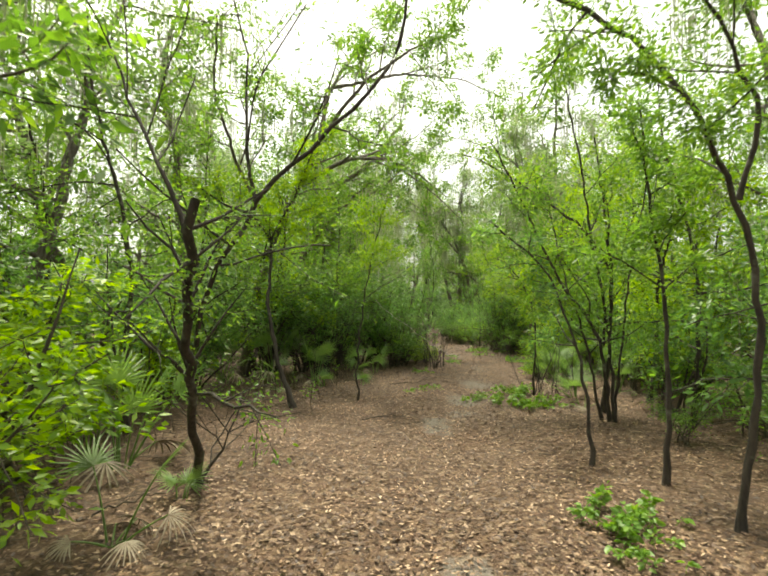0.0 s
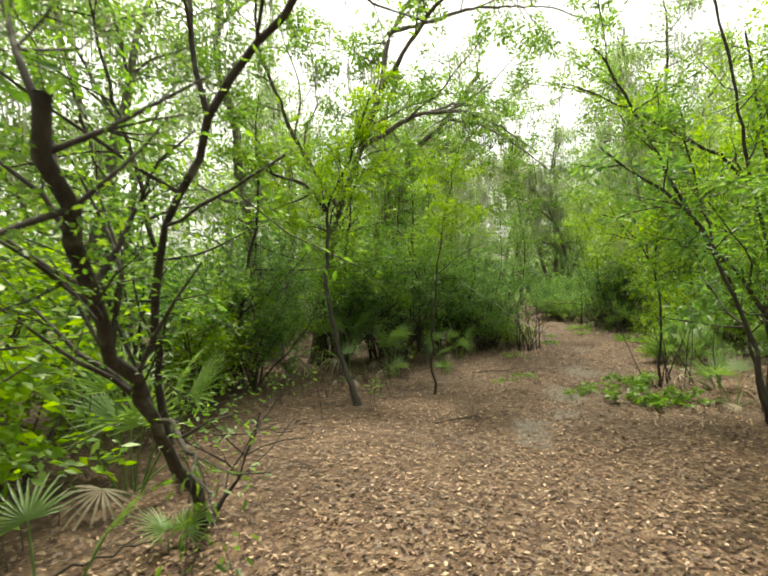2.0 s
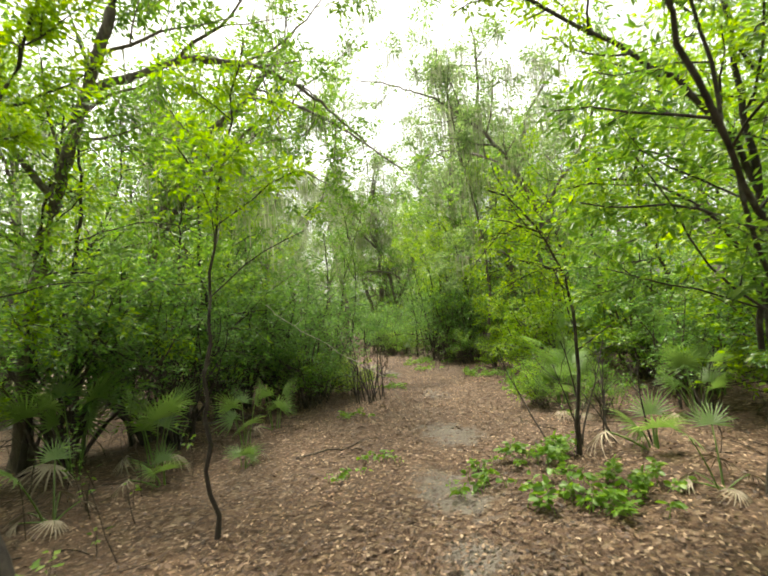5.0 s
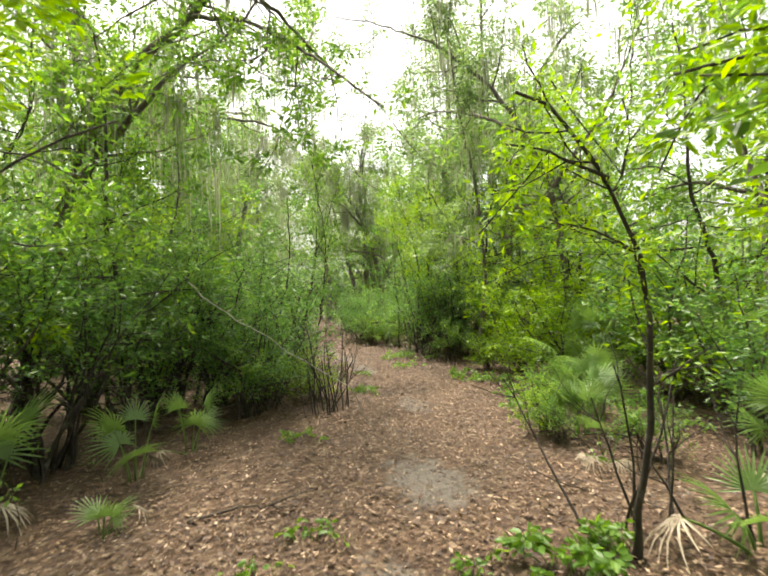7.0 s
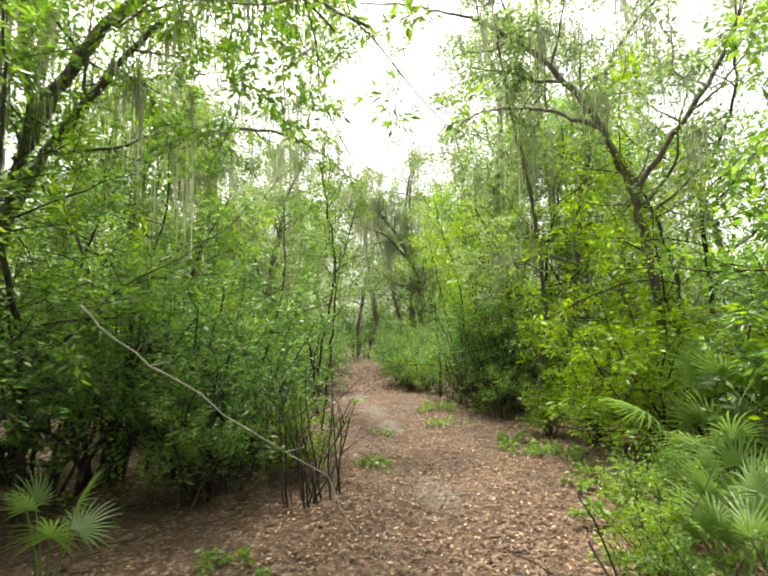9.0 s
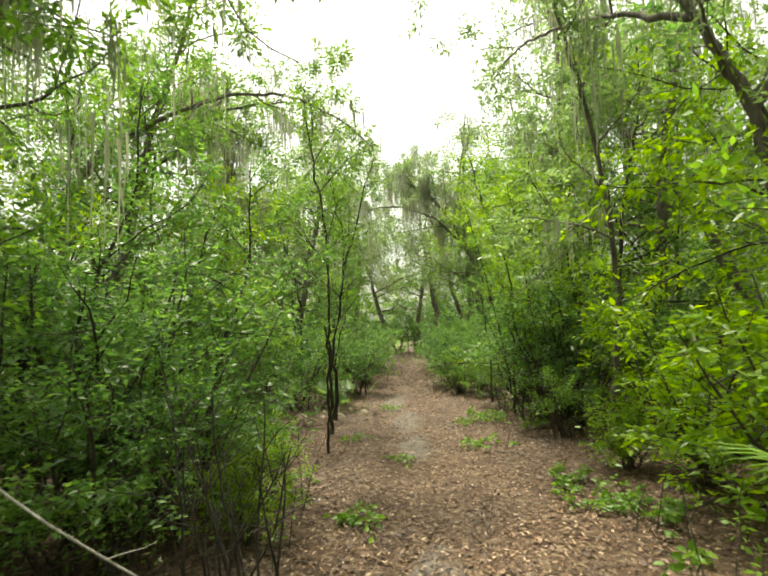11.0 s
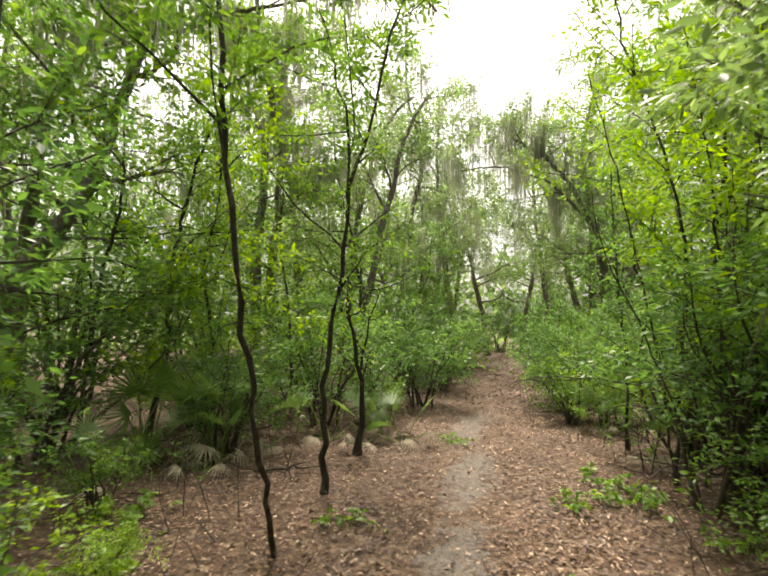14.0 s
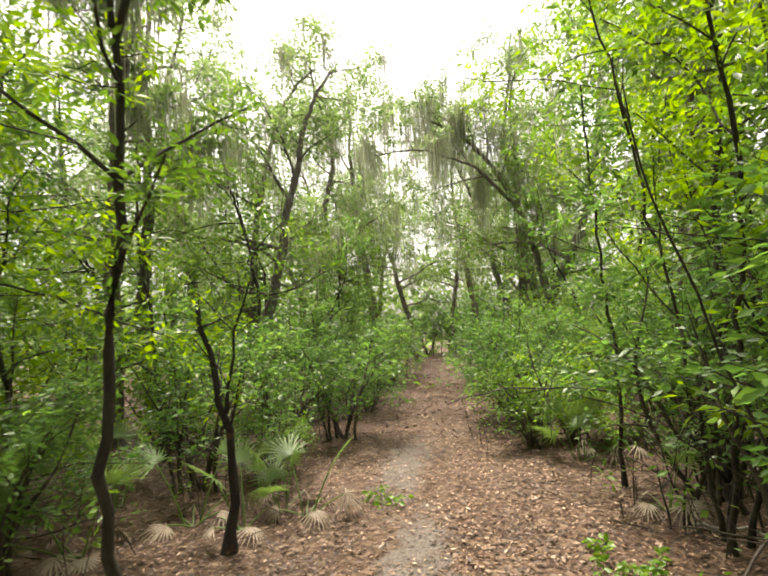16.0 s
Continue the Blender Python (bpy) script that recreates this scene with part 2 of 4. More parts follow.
class Wood:
    """Collects tapering tubes into one mesh of quads."""

    def __init__(self):
        self.v, self.f, self.n = [], [], 0

    def tube(self, pts, radii, sides=5):
        pts, radii = np.asarray(pts, float), np.asarray(radii, float)
        tang = np.gradient(pts, axis=0)
        tang /= np.linalg.norm(tang, axis=1, keepdims=True) + 1e-9
        ref = np.where(np.abs(tang[:, 2:3]) > 0.9, (1.0, 0, 0), (0, 0, 1.0))
        a = np.cross(tang, ref)
        a /= np.linalg.norm(a, axis=1, keepdims=True) + 1e-9
        b = np.cross(tang, a)
        ph = np.linspace(0, 2 * np.pi, sides, endpoint=False)
        ring = pts[:, None] + radii[:, None, None] * (a[:, None] * np.cos(ph)[None, :, None] + b[:, None] * np.sin(ph)[None, :, None])
        k = len(pts)
        i, j = np.meshgrid(np.arange(k - 1), np.arange(sides), indexing="ij")
        q = np.stack([i * sides + j, i * sides + (j + 1) % sides, (i + 1) * sides + (j + 1) % sides, (i + 1) * sides + j], -1).reshape(-1, 4)
        self.v.append(ring.reshape(-1, 3))
        self.f.append(q + self.n)
        self.n += k * sides

    def mesh(self, name):
        return mesh_from(name, np.concatenate(self.v), np.concatenate(self.f))


def unit(v):
    return v / (np.linalg.norm(v, axis=-1, keepdims=True) + 1e-9)


def wander(rng, p, d, length, step, wobble, up):
    """A crooked line from p along d."""
    k = max(3, int(length / step) + 1)
    pts, d = [np.array(p, float)], np.array(d, float)
    for _ in range(k):
        d = unit(d + rng.normal(0, wobble, 3) + (0, 0, up))
        pts.append(pts[-1] + d * length / k)
    return np.array(pts)


def spread(rng, d, angle):
    """A way that leaves d by about that angle, anywhere around it."""
    side = unit(np.cross(d, rng.normal(0, 1, 3)))
    a = radians(angle * rng.uniform(0.75, 1.3))
    return unit(d * np.cos(a) + side * np.sin(a))


def branch(wood, rng, pts, r0, r1, depth, twigs, kids=5, share=0.55, angle=48, wobble=0.16, up=0.03, begin=0.3, step=0.22, sides=5):
    """A limb along pts with side branches down to leafy twigs."""
    n = len(pts)
    if depth == 0:
        if rng.uniform() < 0.5:
            wood.tube(pts[[0, n // 2, n - 1]], (r0, r0 * 0.7, r1), 3)
    else:
        wood.tube(pts, np.linspace(r0, r1, n), sides)
    length = float(np.linalg.norm(np.diff(pts, axis=0), axis=1).sum())
    if depth == 0:
        twigs.append(pts)
        return
    twigs.append(pts[-max(2, n // 3):])
    for k in range(kids):
        f = begin + (1 - begin) * (k + rng.uniform(0, 0.9)) / kids
        i = min(n - 2, int(f * (n - 1)))
        d = spread(rng, unit(pts[i + 1] - pts[i]), angle)
        sub = length * share * (1.15 - 0.6 * f) * rng.uniform(0.7, 1.25)
        r = (r0 + (r1 - r0) * f) * 0.6
        line = wander(rng, pts[i], d, sub, min(step, sub / 3), wobble, up)
        branch(wood, rng, line, r, max(0.0025, r * 0.3), depth - 1, twigs, max(2, kids - 1), share, angle, wobble, up, 0.25, step, max(3, sides - 1))


def leaf_points(rng, twigs, count, reach):
    """Places and ways for leaves, spread along the twigs by their length."""
    seg_a = np.concatenate([t[:-1] for t in twigs])
    seg_b = np.concatenate([t[1:] for t in twigs])
    ln = np.linalg.norm(seg_b - seg_a, axis=1)
    pick = rng.choice(len(ln), count, p=ln / ln.sum())
    f = rng.uniform(0, 1, (count, 1))
    way = unit(seg_b[pick] - seg_a[pick])
    out = unit(rng.normal(0, 1, (count, 3)) * (1, 1, 0.6))
    return seg_a[pick] * (1 - f) + seg_b[pick] * f + out * rng.uniform(0, reach, (count, 1)), unit(way * 0.5 + out)


def leaf_mesh(rng, name, places, ways, length, width=0.38, droop=0.25, fine=False):
    """Leaves folded along the midrib: two triangles each or, where the walk passes close, two quads with a rounder outline."""
    n = len(places)
    d = unit(ways + (0, 0, -droop) * rng.uniform(0, 1.6, (n, 1)))
    s = unit(np.cross(d, unit(np.array((0, 0, 1.0)) + rng.normal(0, 0.85, (n, 3)))))
    up = np.cross(s, d)
    ln = length * rng.uniform(0.6, 1.3, (n, 1))
    w = ln * width * 0.5 * rng.uniform(0.8, 1.2, (n, 1))
    if fine:
        lift, i = up * w * 0.3, np.arange(n)[:, None] * 6
        v = np.stack([places, places + d * ln * 0.28 + s * w * 0.85 + lift, places + d * ln * 0.68 + s * w * 0.8 + lift, places + d * ln - up * ln * 0.06, places + d * ln * 0.68 - s * w * 0.8 + lift, places + d * ln * 0.28 - s * w * 0.85 + lift], 1).reshape(-1, 3)
        return mesh_from(name, v, np.concatenate([i + (0, 1, 2, 3), i + (0, 3, 4, 5)]))
    v = np.stack([places, places + d * ln * 0.45 + s * w + up * w * 0.3, places + d * ln, places + d * ln * 0.45 - s * w + up * w * 0.3], 1).reshape(-1, 3)
    i = np.arange(n)[:, None] * 4
    return mesh_from(name, v, np.concatenate([i + (0, 1, 2), i + (0, 2, 3)]))


def moss_mesh(rng, name, spots, length, thick=0.010):
    """Beards of hanging moss: bundles of thin, tapering, wavering strands."""
    vs, fs, base = [], [], 0
    for x, y, z, size in spots:
        for _ in range(rng.integers(8, 18)):
            ln = length * size * rng.uniform(0.35, 1.2)
            k = 4
            t = np.linspace(0, 1, k)
            off = rng.normal(0, 0.13 * size, 2)
            px = x + off[0] + np.cumsum(rng.normal(0, 0.014, k))
            py = y + off[1] + np.cumsum(rng.normal(0, 0.014, k))
            pz = z - t * ln
            w = thick * size * rng.uniform(0.6, 1.5) * (1 - 0.8 * t) * (1 + 0.6 * np.sin(9 * t + rng.uniform(0, 6)))
            a = rng.uniform(0, np.pi)
            c = np.stack([px, py, pz], 1)
            for turn in (0,):
                s = np.array((np.cos(a + turn), np.sin(a + turn), 0))
                vs.append(np.concatenate([c + s * w[:, None], c - s * w[:, None]]))
                j = np.arange(k - 1)
                fs.append(np.stack([j, j + 1, k + j + 1, k + j], 1) + base)
                base += 2 * k
    return mesh_from(name, np.concatenate(vs), np.concatenate(fs))


def hang(rng, twigs, count, low=2.0):
    """Spots along the twigs from which moss hangs."""
    pts = np.concatenate(twigs)
    pts = pts[(pts[:, 2] > low) & ((np.abs(pts[:, 0] - trail_x(pts[:, 1])) > 1.5) | (pts[:, 2] > 5.2))]
    pick = pts[rng.integers(0, len(pts), count)]
    return [(*q, rng.uniform(0.5, 1.3)) for q in pick]


def thing(name, label, category, group=""):
    return tagged(new(name), label, category, group)


# ---- kinds of plants ----
def make_shrub(seed, height, spread_, leaves, leaf, material, name="shrub", label="", stems=9, bare=0.22, lean=(0, 0), bark=None):
    """Many crooked stems from one root, bare below and leafy above."""
    rng = np.random.default_rng(seed)
    ob = thing(name, label, "shrub", "undergrowth along the trail")
    twigs = []
    for _ in range(stems):
        wood = Wood()
        a = rng.uniform(0, 2 * np.pi)
        tilt = rng.uniform(0.15, 0.75) * spread_ / height * 1.6
        d = unit(np.array((np.cos(a) * tilt + lean[0], np.sin(a) * tilt + lean[1], 1.0)))
        h = height * rng.uniform(0.6, 1.0)
        pts = wander(rng, (rng.normal(0, 0.13), rng.normal(0, 0.13), -0.04), d, h, 0.22, 0.15, 0.0)
        branch(wood, rng, pts, 0.014 + 0.005 * height, 0.004, 2, twigs, 5, 0.5, 66, 0.2, -0.01, bare, 0.2, 4)
        part("stem", wood.mesh("stem"), bark or BARK_TWIG, ob)
    pl, w = leaf_points(rng, [t for t in twigs], leaves, 0.09)
    keep = pl[:, 2] > height * bare * rng.uniform(0.6, 1.6, len(pl))
    part("foliage", leaf_mesh(rng, "foliage", pl[keep], w[keep] * (1, 1, 0.5), leaf, 0.42), material, ob)
    return ob


def make_tree(seed, trunk, r0, limbs, leaves, leaf, material, bark, label, name="tree", r1=0.02, limb_len=1.6, begin=0.45, depth=2, kids=5, extra=(), moss=0, moss_len=0.8, reach=0.12, group="", angle=55, up=0.03, low=0.0, sides=8):
    """A tree along a given trunk line; extra: further main limbs (points, thick end, thin end)."""
    rng = np.random.default_rng(seed)
    ob = thing(name, label, "tree", group)
    wood, twigs = Wood(), []
    mains = [(np.array(trunk, float), r0, r1, limbs, begin)] + [(np.array(p, float), a, b, max(3, limbs // 2), 0.25) for p, a, b in extra]
    for pts, ra, rb, count, start in mains:
        seg = np.linalg.norm(np.diff(pts, axis=0), axis=1)
        s = np.r_[0, np.cumsum(seg)]
        m = max(6, int(s[-1] / 0.16))
        t = np.linspace(0, s[-1], m)
        line = np.stack([np.interp(t, s, pts[:, k]) for k in range(3)], 1)
        for _ in range(2):
            line[1:-1] = (line[:-2] + 2 * line[1:-1] + line[2:]) / 4
        line[1:-1] += rng.normal(0, 0.012, (m - 2, 3))
        rad = ra + (rb - ra) * (t / s[-1]) ** 0.8
        rad *= 1 + 0.10 * rng.normal(0, 1, m).clip(-1, 1)
        if pts[0][2] < 0.3:
            rad *= 1 + 0.55 * np.exp(-t / 0.14)
        wood.tube(line, rad, sides)
        twigs.append(line[-max(3, m // 5):])
        for k in range(count):
            f = start + (1 - start) * (k + rng.uniform(0, 0.9)) / count
            i = min(m - 2, int(f * (m - 1)))
            d = spread(rng, unit(line[i + 1] - line[i]), angle)
            ln = limb_len * (1.2 - 0.7 * f) * rng.uniform(0.6, 1.2)
            sub = wander(rng, line[i], d, ln, 0.2, 0.15, up)
            r = min(rad[i] * 0.55, 0.012 * ln + 0.006)
            branch(wood, rng, sub, r, 0.004, depth - 1, twigs, kids, 0.5, 50, 0.18, up, 0.2, 0.2, 5)
    part("trunk", wood.mesh("trunk"), bark, ob, smooth=True)
    if leaves:
        pl, w = leaf_points(rng, twigs, leaves, reach)
        keep = pl[:, 2] > low
        part("crown", leaf_mesh(rng, "crown", pl[keep], w[keep], leaf, fine=not group and leaf < 0.07), material, ob)
    if moss:
        part("hanging_moss", moss_mesh(rng, "hanging_moss", hang(rng, twigs, moss), moss_len), MOSS, ob, "grey-green beards of hanging moss")["kind"] = "stuff"
    return ob


def tall_trunk(seed, height, lean=0.12):
    rng = np.random.default_rng(seed)
    return wander(rng, (0, 0, -0.05), unit(np.array((rng.normal(0, lean), rng.normal(0, lean), 1.0))), height, 0.6, 0.13, 0.04)


def frond_mesh(seed, blades, length, arc, fold=0.6, width=0.014, droop=0.25):
    """A fan of stiff, pleated, pointed blades joined at the end of a stalk; it opens along +y."""
    rng = np.random.default_rng(seed)
    vs, fs, base = [np.zeros((1, 3))], [], 1
    for i in range(blades):
        a = (i / (blades - 1) - 0.5) * radians(arc) + rng.normal(0, 0.02)
        ln = length * (1 - 0.28 * abs(2 * i / (blades - 1) - 1) ** 2) * rng.uniform(0.78, 1.1)
        t = np.array((0.3, 0.6, 0.85, 1.0))
        w = width * np.array((1.0, 0.85, 0.45, 0.05)) * length / 0.5
        cup = 0.16 * np.cos(a) * t ** 1.4
        c = np.stack([np.sin(a) * t * ln, np.cos(a) * t * ln, (cup - droop * t ** 2.6) * ln], 1)
        s = np.array((np.cos(a), -np.sin(a), 0))
        rise = np.array((0, 0, 1.0)) * (w * fold)[:, None]
        vs.append(np.concatenate([c + s * w[:, None] + rise, c, c - s * w[:, None] + rise]))
        fs += [(0, base + 4, base), (0, base + 8, base + 4)]
        for j in range(3):
            for q in ((j, j + 4, j + 5, j + 1), (j + 4, j + 8, j + 9, j + 5)):
                fs += [(base + q[0], base + q[1], base + q[2]), (base + q[0], base + q[2], base + q[3])]
        base += 12
    return mesh_from("frond", np.concatenate(vs), np.array(fs))


def stalk_mesh(length):
    w = Wood()
    t = np.linspace(0, 1, 6)
    w.tube(np.stack([0 * t, -length * (1 - t), -0.10 * length * (1 - t) ** 2], 1), 0.011 - 0.005 * t, 4)
    return w.mesh("stalk")


FROND_GREEN = [frond_mesh(11 + k, 19 + 2 * k, 0.46, 190 + 25 * k, droop=0.15 + 0.14 * k) for k in range(3)]
FROND_DEAD = [frond_mesh(31 + k, 12, 0.42, 150 + 40 * k, 0.8, 0.013, 0.45) for k in range(2)]
STALKS = [stalk_mesh(0.55), stalk_mesh(0.85)]


def make_palmetto(seed, fronds, size, label, dead=0, tall=1.0, rise=38):
    """Saw palmetto: stalks from one root, each with a fan; dead fans hang low."""
    rng = np.random.default_rng(seed)
    ob = thing("palmetto", label, "palmetto", "saw palmettos")
    for k in range(fronds + dead):
        brown = k >= fronds
        az = 2 * np.pi * (k * 0.382 + rng.uniform(-0.06, 0.06))
        el = radians(rng.uniform(rise, 80)) if not brown else radians(rng.uniform(5, 25))
        st = STALKS[int(rng.integers(0, 2))]
        ln = (0.55 if st is STALKS[0] else 0.85) * size * (tall if not brown else 0.7)
        d = np.array((np.cos(az) * np.cos(el), np.sin(az) * np.cos(el), np.sin(el)))
        tip = Vector(d * ln) + Vector((0, 0, 0.05))
        turn = Vector(d).to_track_quat("Y", "Z").to_matrix().to_4x4()
        s = part("stalk", st, LEAF_PALM if not brown else DEAD_FROND, ob)
        s.matrix_local = Matrix.Translation(tip) @ turn @ Matrix.Diagonal((1, ln / (0.55 if st is STALKS[0] else 0.85), 1, 1))
        me = FROND_DEAD[k % 2] if brown else FROND_GREEN[int(rng.integers(0, 3))]
        fr = part("frond" if not brown else "dead_frond", me, DEAD_FROND if brown else LEAF_PALM, ob)
        tilt = radians(rng.uniform(-30, 5) if not brown else rng.uniform(-60, -30))
        fr.matrix_local = Matrix.Translation(tip) @ turn @ Matrix.Rotation(tilt, 4, "X") @ Matrix.Rotation(rng.uniform(-0.4, 0.4), 4, "Y") @ Matrix.Scale(size * rng.uniform(0.85, 1.15), 4)
    return ob


def make_herb(seed, label, spread_=0.3, height=0.2, leaves=150, leaf=0.062):
    """A low patch of broad bright leaves on short stalks."""
    rng = np.random.default_rng(seed)
    ob = thing("herb", label, "herb", "bright herbs on the forest floor")
    twigs = []
    for _ in range(12):
        wood = Wood()
        x, y = rng.normal(0, spread_ * 0.5, 2)
        pts = wander(rng, (x, y, -0.02), unit(np.array((rng.normal(0, 0.35), rng.normal(0, 0.35), 1.0))), height * rng.uniform(0.5, 1.15), 0.06, 0.15, 0)
        wood.tube(pts, np.linspace(0.004, 0.002, len(pts)), 3)
        twigs.append(pts[len(pts) // 2:])
        part("stalk", wood.mesh("stalk"), LEAF_HERB, ob)
    pl, w = leaf_points(rng, twigs, leaves, 0.04)
    part("foliage", leaf_mesh(rng, "foliage", pl, w * (1, 1, 0.3), leaf, 0.62, 0.2, True), LEAF_HERB, ob)
    return ob


def make_stick(seed, pts, r, label, bark, forks=3, name="fallen_branch"):
    rng = np.random.default_rng(seed)
    wood = Wood()
    pts = np.array(pts, float)
    t = np.linspace(0, 1, 14)
    s = np.linspace(0, 1, len(pts))
    line = np.stack([np.interp(t, s, pts[:, k]) for k in range(3)], 1)
    line[1:-1] += rng.normal(0, 0.012, (12, 3))
    wood.tube(line, np.linspace(r, r * 0.35, 14), 6)
    for _ in range(forks):
        i = int(rng.integers(4, 12))
        d = spread(rng, unit(line[i + 1] - line[i]), 40)
        d[2] = abs(d[2]) * 0.4
        sub = wander(rng, line[i], d, rng.uniform(0.15, 0.4), 0.06, 0.15, 0)
        wood.tube(sub, np.linspace(r * 0.5, r * 0.15, len(sub)), 4)
    ob = part(name, wood.mesh(name), bark, smooth=True)
    return tagged(ob, label, "branch")


def at_place(x, y, turn=0.0, size=1.0, z=None):
    return Matrix.Translation((x, y, float(ground_z(x, y)) if z is None else z)) @ Matrix.Rotation(turn, 4, "Z") @ Matrix.Scale(size, 4)


def put(ob, x, y, turn=0.0, size=1.0):
    ob.matrix_basis = at_place(x, y, turn, size)
    return ob


def again(ob, x, y, turn=0.0, size=1.0):
    return_ob = copy_thing(ob, Matrix.Identity(4))
    return_ob.matrix_basis = at_place(x, y, turn, size)
    return return_ob


# ---- ground ----
def build_ground():
    xs = np.concatenate([np.linspace(-400, -14, 12), np.linspace(-12, 14, 131), np.linspace(16, 400, 12)])
    ys = np.concatenate([np.linspace(-400, -8, 12), np.linspace(-6, 34, 201), np.linspace(37, 600, 16)])
    gx, gy = np.meshgrid(xs, ys)
    near = (np.abs(gx) < 14.5) & (gy > -7) & (gy < 35)
    gz = np.where(near, ground_z(gx, gy), 0)
    v = np.stack([gx, gy, gz], -1).reshape(-1, 3)
    nx = len(xs)
    i, j = np.meshgrid(np.arange(len(ys) - 1), np.arange(nx - 1), indexing="ij")
    f = np.stack([i * nx + j, i * nx + j + 1, (i + 1) * nx + j + 1, (i + 1) * nx + j], -1).reshape(-1, 4)
    spots = ((0.72, 6.85, 0.35, 0.75), (1.4, 8.8, 0.38, 0.9), (1.95, 10.55, 0.5, 0.85), (0.5, 2.9, 0.25, 0.5), (1.2, 7.6, 0.3, 0.4), (2.3, 19.3, 0.36, 1.6), (2.45, 17.2, 0.34, 1.2), (2.0, 22, 0.4, 2.2), (2.6, 13.5, 0.3, 0.8))
    ob = part("ground", mesh_from("ground", v, f), ground_material(spots), smooth=True)
    tagged(ob, "forest floor of brown leaf mould with grey sand patches", "ground", kind="structure")


build_ground()


def build_litter():
    rng = np.random.default_rng(5)
    n = 205000
    y = np.concatenate([rng.uniform(1.0, 24, n - 26000), rng.uniform(24, 46, 16000), 1.0 - np.abs(rng.normal(0, 4.0, 10000))])
    side = rng.normal(0, 2.5, n) * np.where(y > 24, 0.7, 1)
    x = trail_x(y) + side
    dens = np.ones(n)
    for sx, sy, rx, ry in ((0.72, 6.85, 0.3, 0.65), (1.4, 8.8, 0.33, 0.8), (1.95, 10.55, 0.45, 0.75), (2.3, 19.3, 0.33, 1.5), (2.45, 17.2, 0.3, 1.1), (2.0, 22, 0.36, 2.1)):
        dens *= 1 - 0.6 * np.exp(-(((x - sx) / rx) ** 2 + ((y - sy) / ry) ** 2))
    keep = rng.uniform(0, 1, n) < dens
    x, y = x[keep], y[keep]
    m = len(x)
    places = np.stack([x, y, ground_z(x, y) + rng.uniform(0.004, 0.03, m)], 1)
    a = rng.uniform(0, 2 * np.pi, m)
    d = unit(np.stack([np.cos(a), np.sin(a), rng.normal(0.05, 0.22, m)], 1))
    s = unit(np.cross(d, unit(np.array((0, 0, 1.0)) + rng.normal(0, 0.28, (m, 3)))))
    up = np.cross(s, d)
    ln = rng.uniform(0.016, 0.052, (m, 1)) * np.where(y > 24, 2.0, 1)[:, None]
    w = ln * rng.uniform(0.16, 0.3, (m, 1))
    curl = rng.uniform(-0.2, 0.7, (m, 1))
    v = np.stack([places - d * ln * 0.5, places + s * w + up * w * curl, places + d * ln * 0.5 + up * w * 0.3, places - s * w + up * w * curl], 1).reshape(-1, 3)
    i = np.arange(m)[:, None] * 4
    me = mesh_from("leaf_litter", v, np.concatenate([i + (0, 1, 2), i + (0, 2, 3)]))
    ob = part("leaf_litter", me, LITTER)
    tagged(ob, "dry brown and tan oak leaves strewn over the trail", "leaf litter", kind="stuff")


build_litter()


# ---- trees that stand close to the trail ----
make_tree(101, ((-1.63, 4.43, -0.03), (-1.46, 3.86, 0.59), (-1.34, 3.47, 0.96), (-1.21, 3.04, 1.39), (-1.13, 2.80, 1.71), (-1.05, 2.66, 1.95), (-1.00, 2.58, 2.12)), 0.036, 14, 4600, 0.036, LEAF_OAK, BARK_DARK,
          "forked dark leaning oak with a broken stem and sparse leaves", "oak_tree", 0.028, 1.15, 0.45, 2, 5,
          extra=((((-1.42, 3.72, 0.75), (-1.40, 3.58, 1.15), (-1.34, 3.5, 1.42), (-1.13, 3.31, 1.80), (-0.93, 3.24, 2.16), (-0.75, 3.2, 2.35), (-0.45, 3.1, 2.62), (-0.14, 3.02, 2.82), (0.10, 2.93, 3.06), (0.12, 2.87, 3.42), (0.21, 2.80, 4.0)), 0.024, 0.008),
                 (((-1.08, 2.7, 1.9), (-1.25, 2.75, 2.3), (-1.5, 2.9, 2.7), (-1.8, 3.1, 3.3)), 0.016, 0.006), (((-0.85, 3.22, 2.25), (-0.95, 3.2, 2.7), (-0.9, 3.3, 3.2), (-1.1, 3.4, 3.8)), 0.014, 0.005),
                 (((-1.62, 4.44, 0.02), (-1.5, 4.5, 0.22), (-1.36, 4.55, 0.42), (-1.32, 4.6, 0.7)), 0.016, 0.006)), low=0.7)
make_tree(102, ((2.49, 3.49, -0.03), (2.57, 3.41, 0.99), (2.56, 3.34, 1.80), (2.33, 3.28, 2.49), (2.09, 3.24, 2.91), (1.85, 3.23, 3.24), (1.49, 3.22, 3.47), (1.13, 3.21, 3.66), (0.6, 3.3, 3.9)), 0.029, 10, 6500, 0.046, LEAF_OAK, BARK_DARK,
          "slender dark oak that bends over the trail", "oak_tree", 0.015, 1.2, 0.5, 2, 4, extra=((((2.40, 3.3, 2.3), (2.52, 3.21, 2.83), (2.3, 3.16, 3.3), (1.9, 3.11, 3.9)), 0.022, 0.008),), low=2.2)
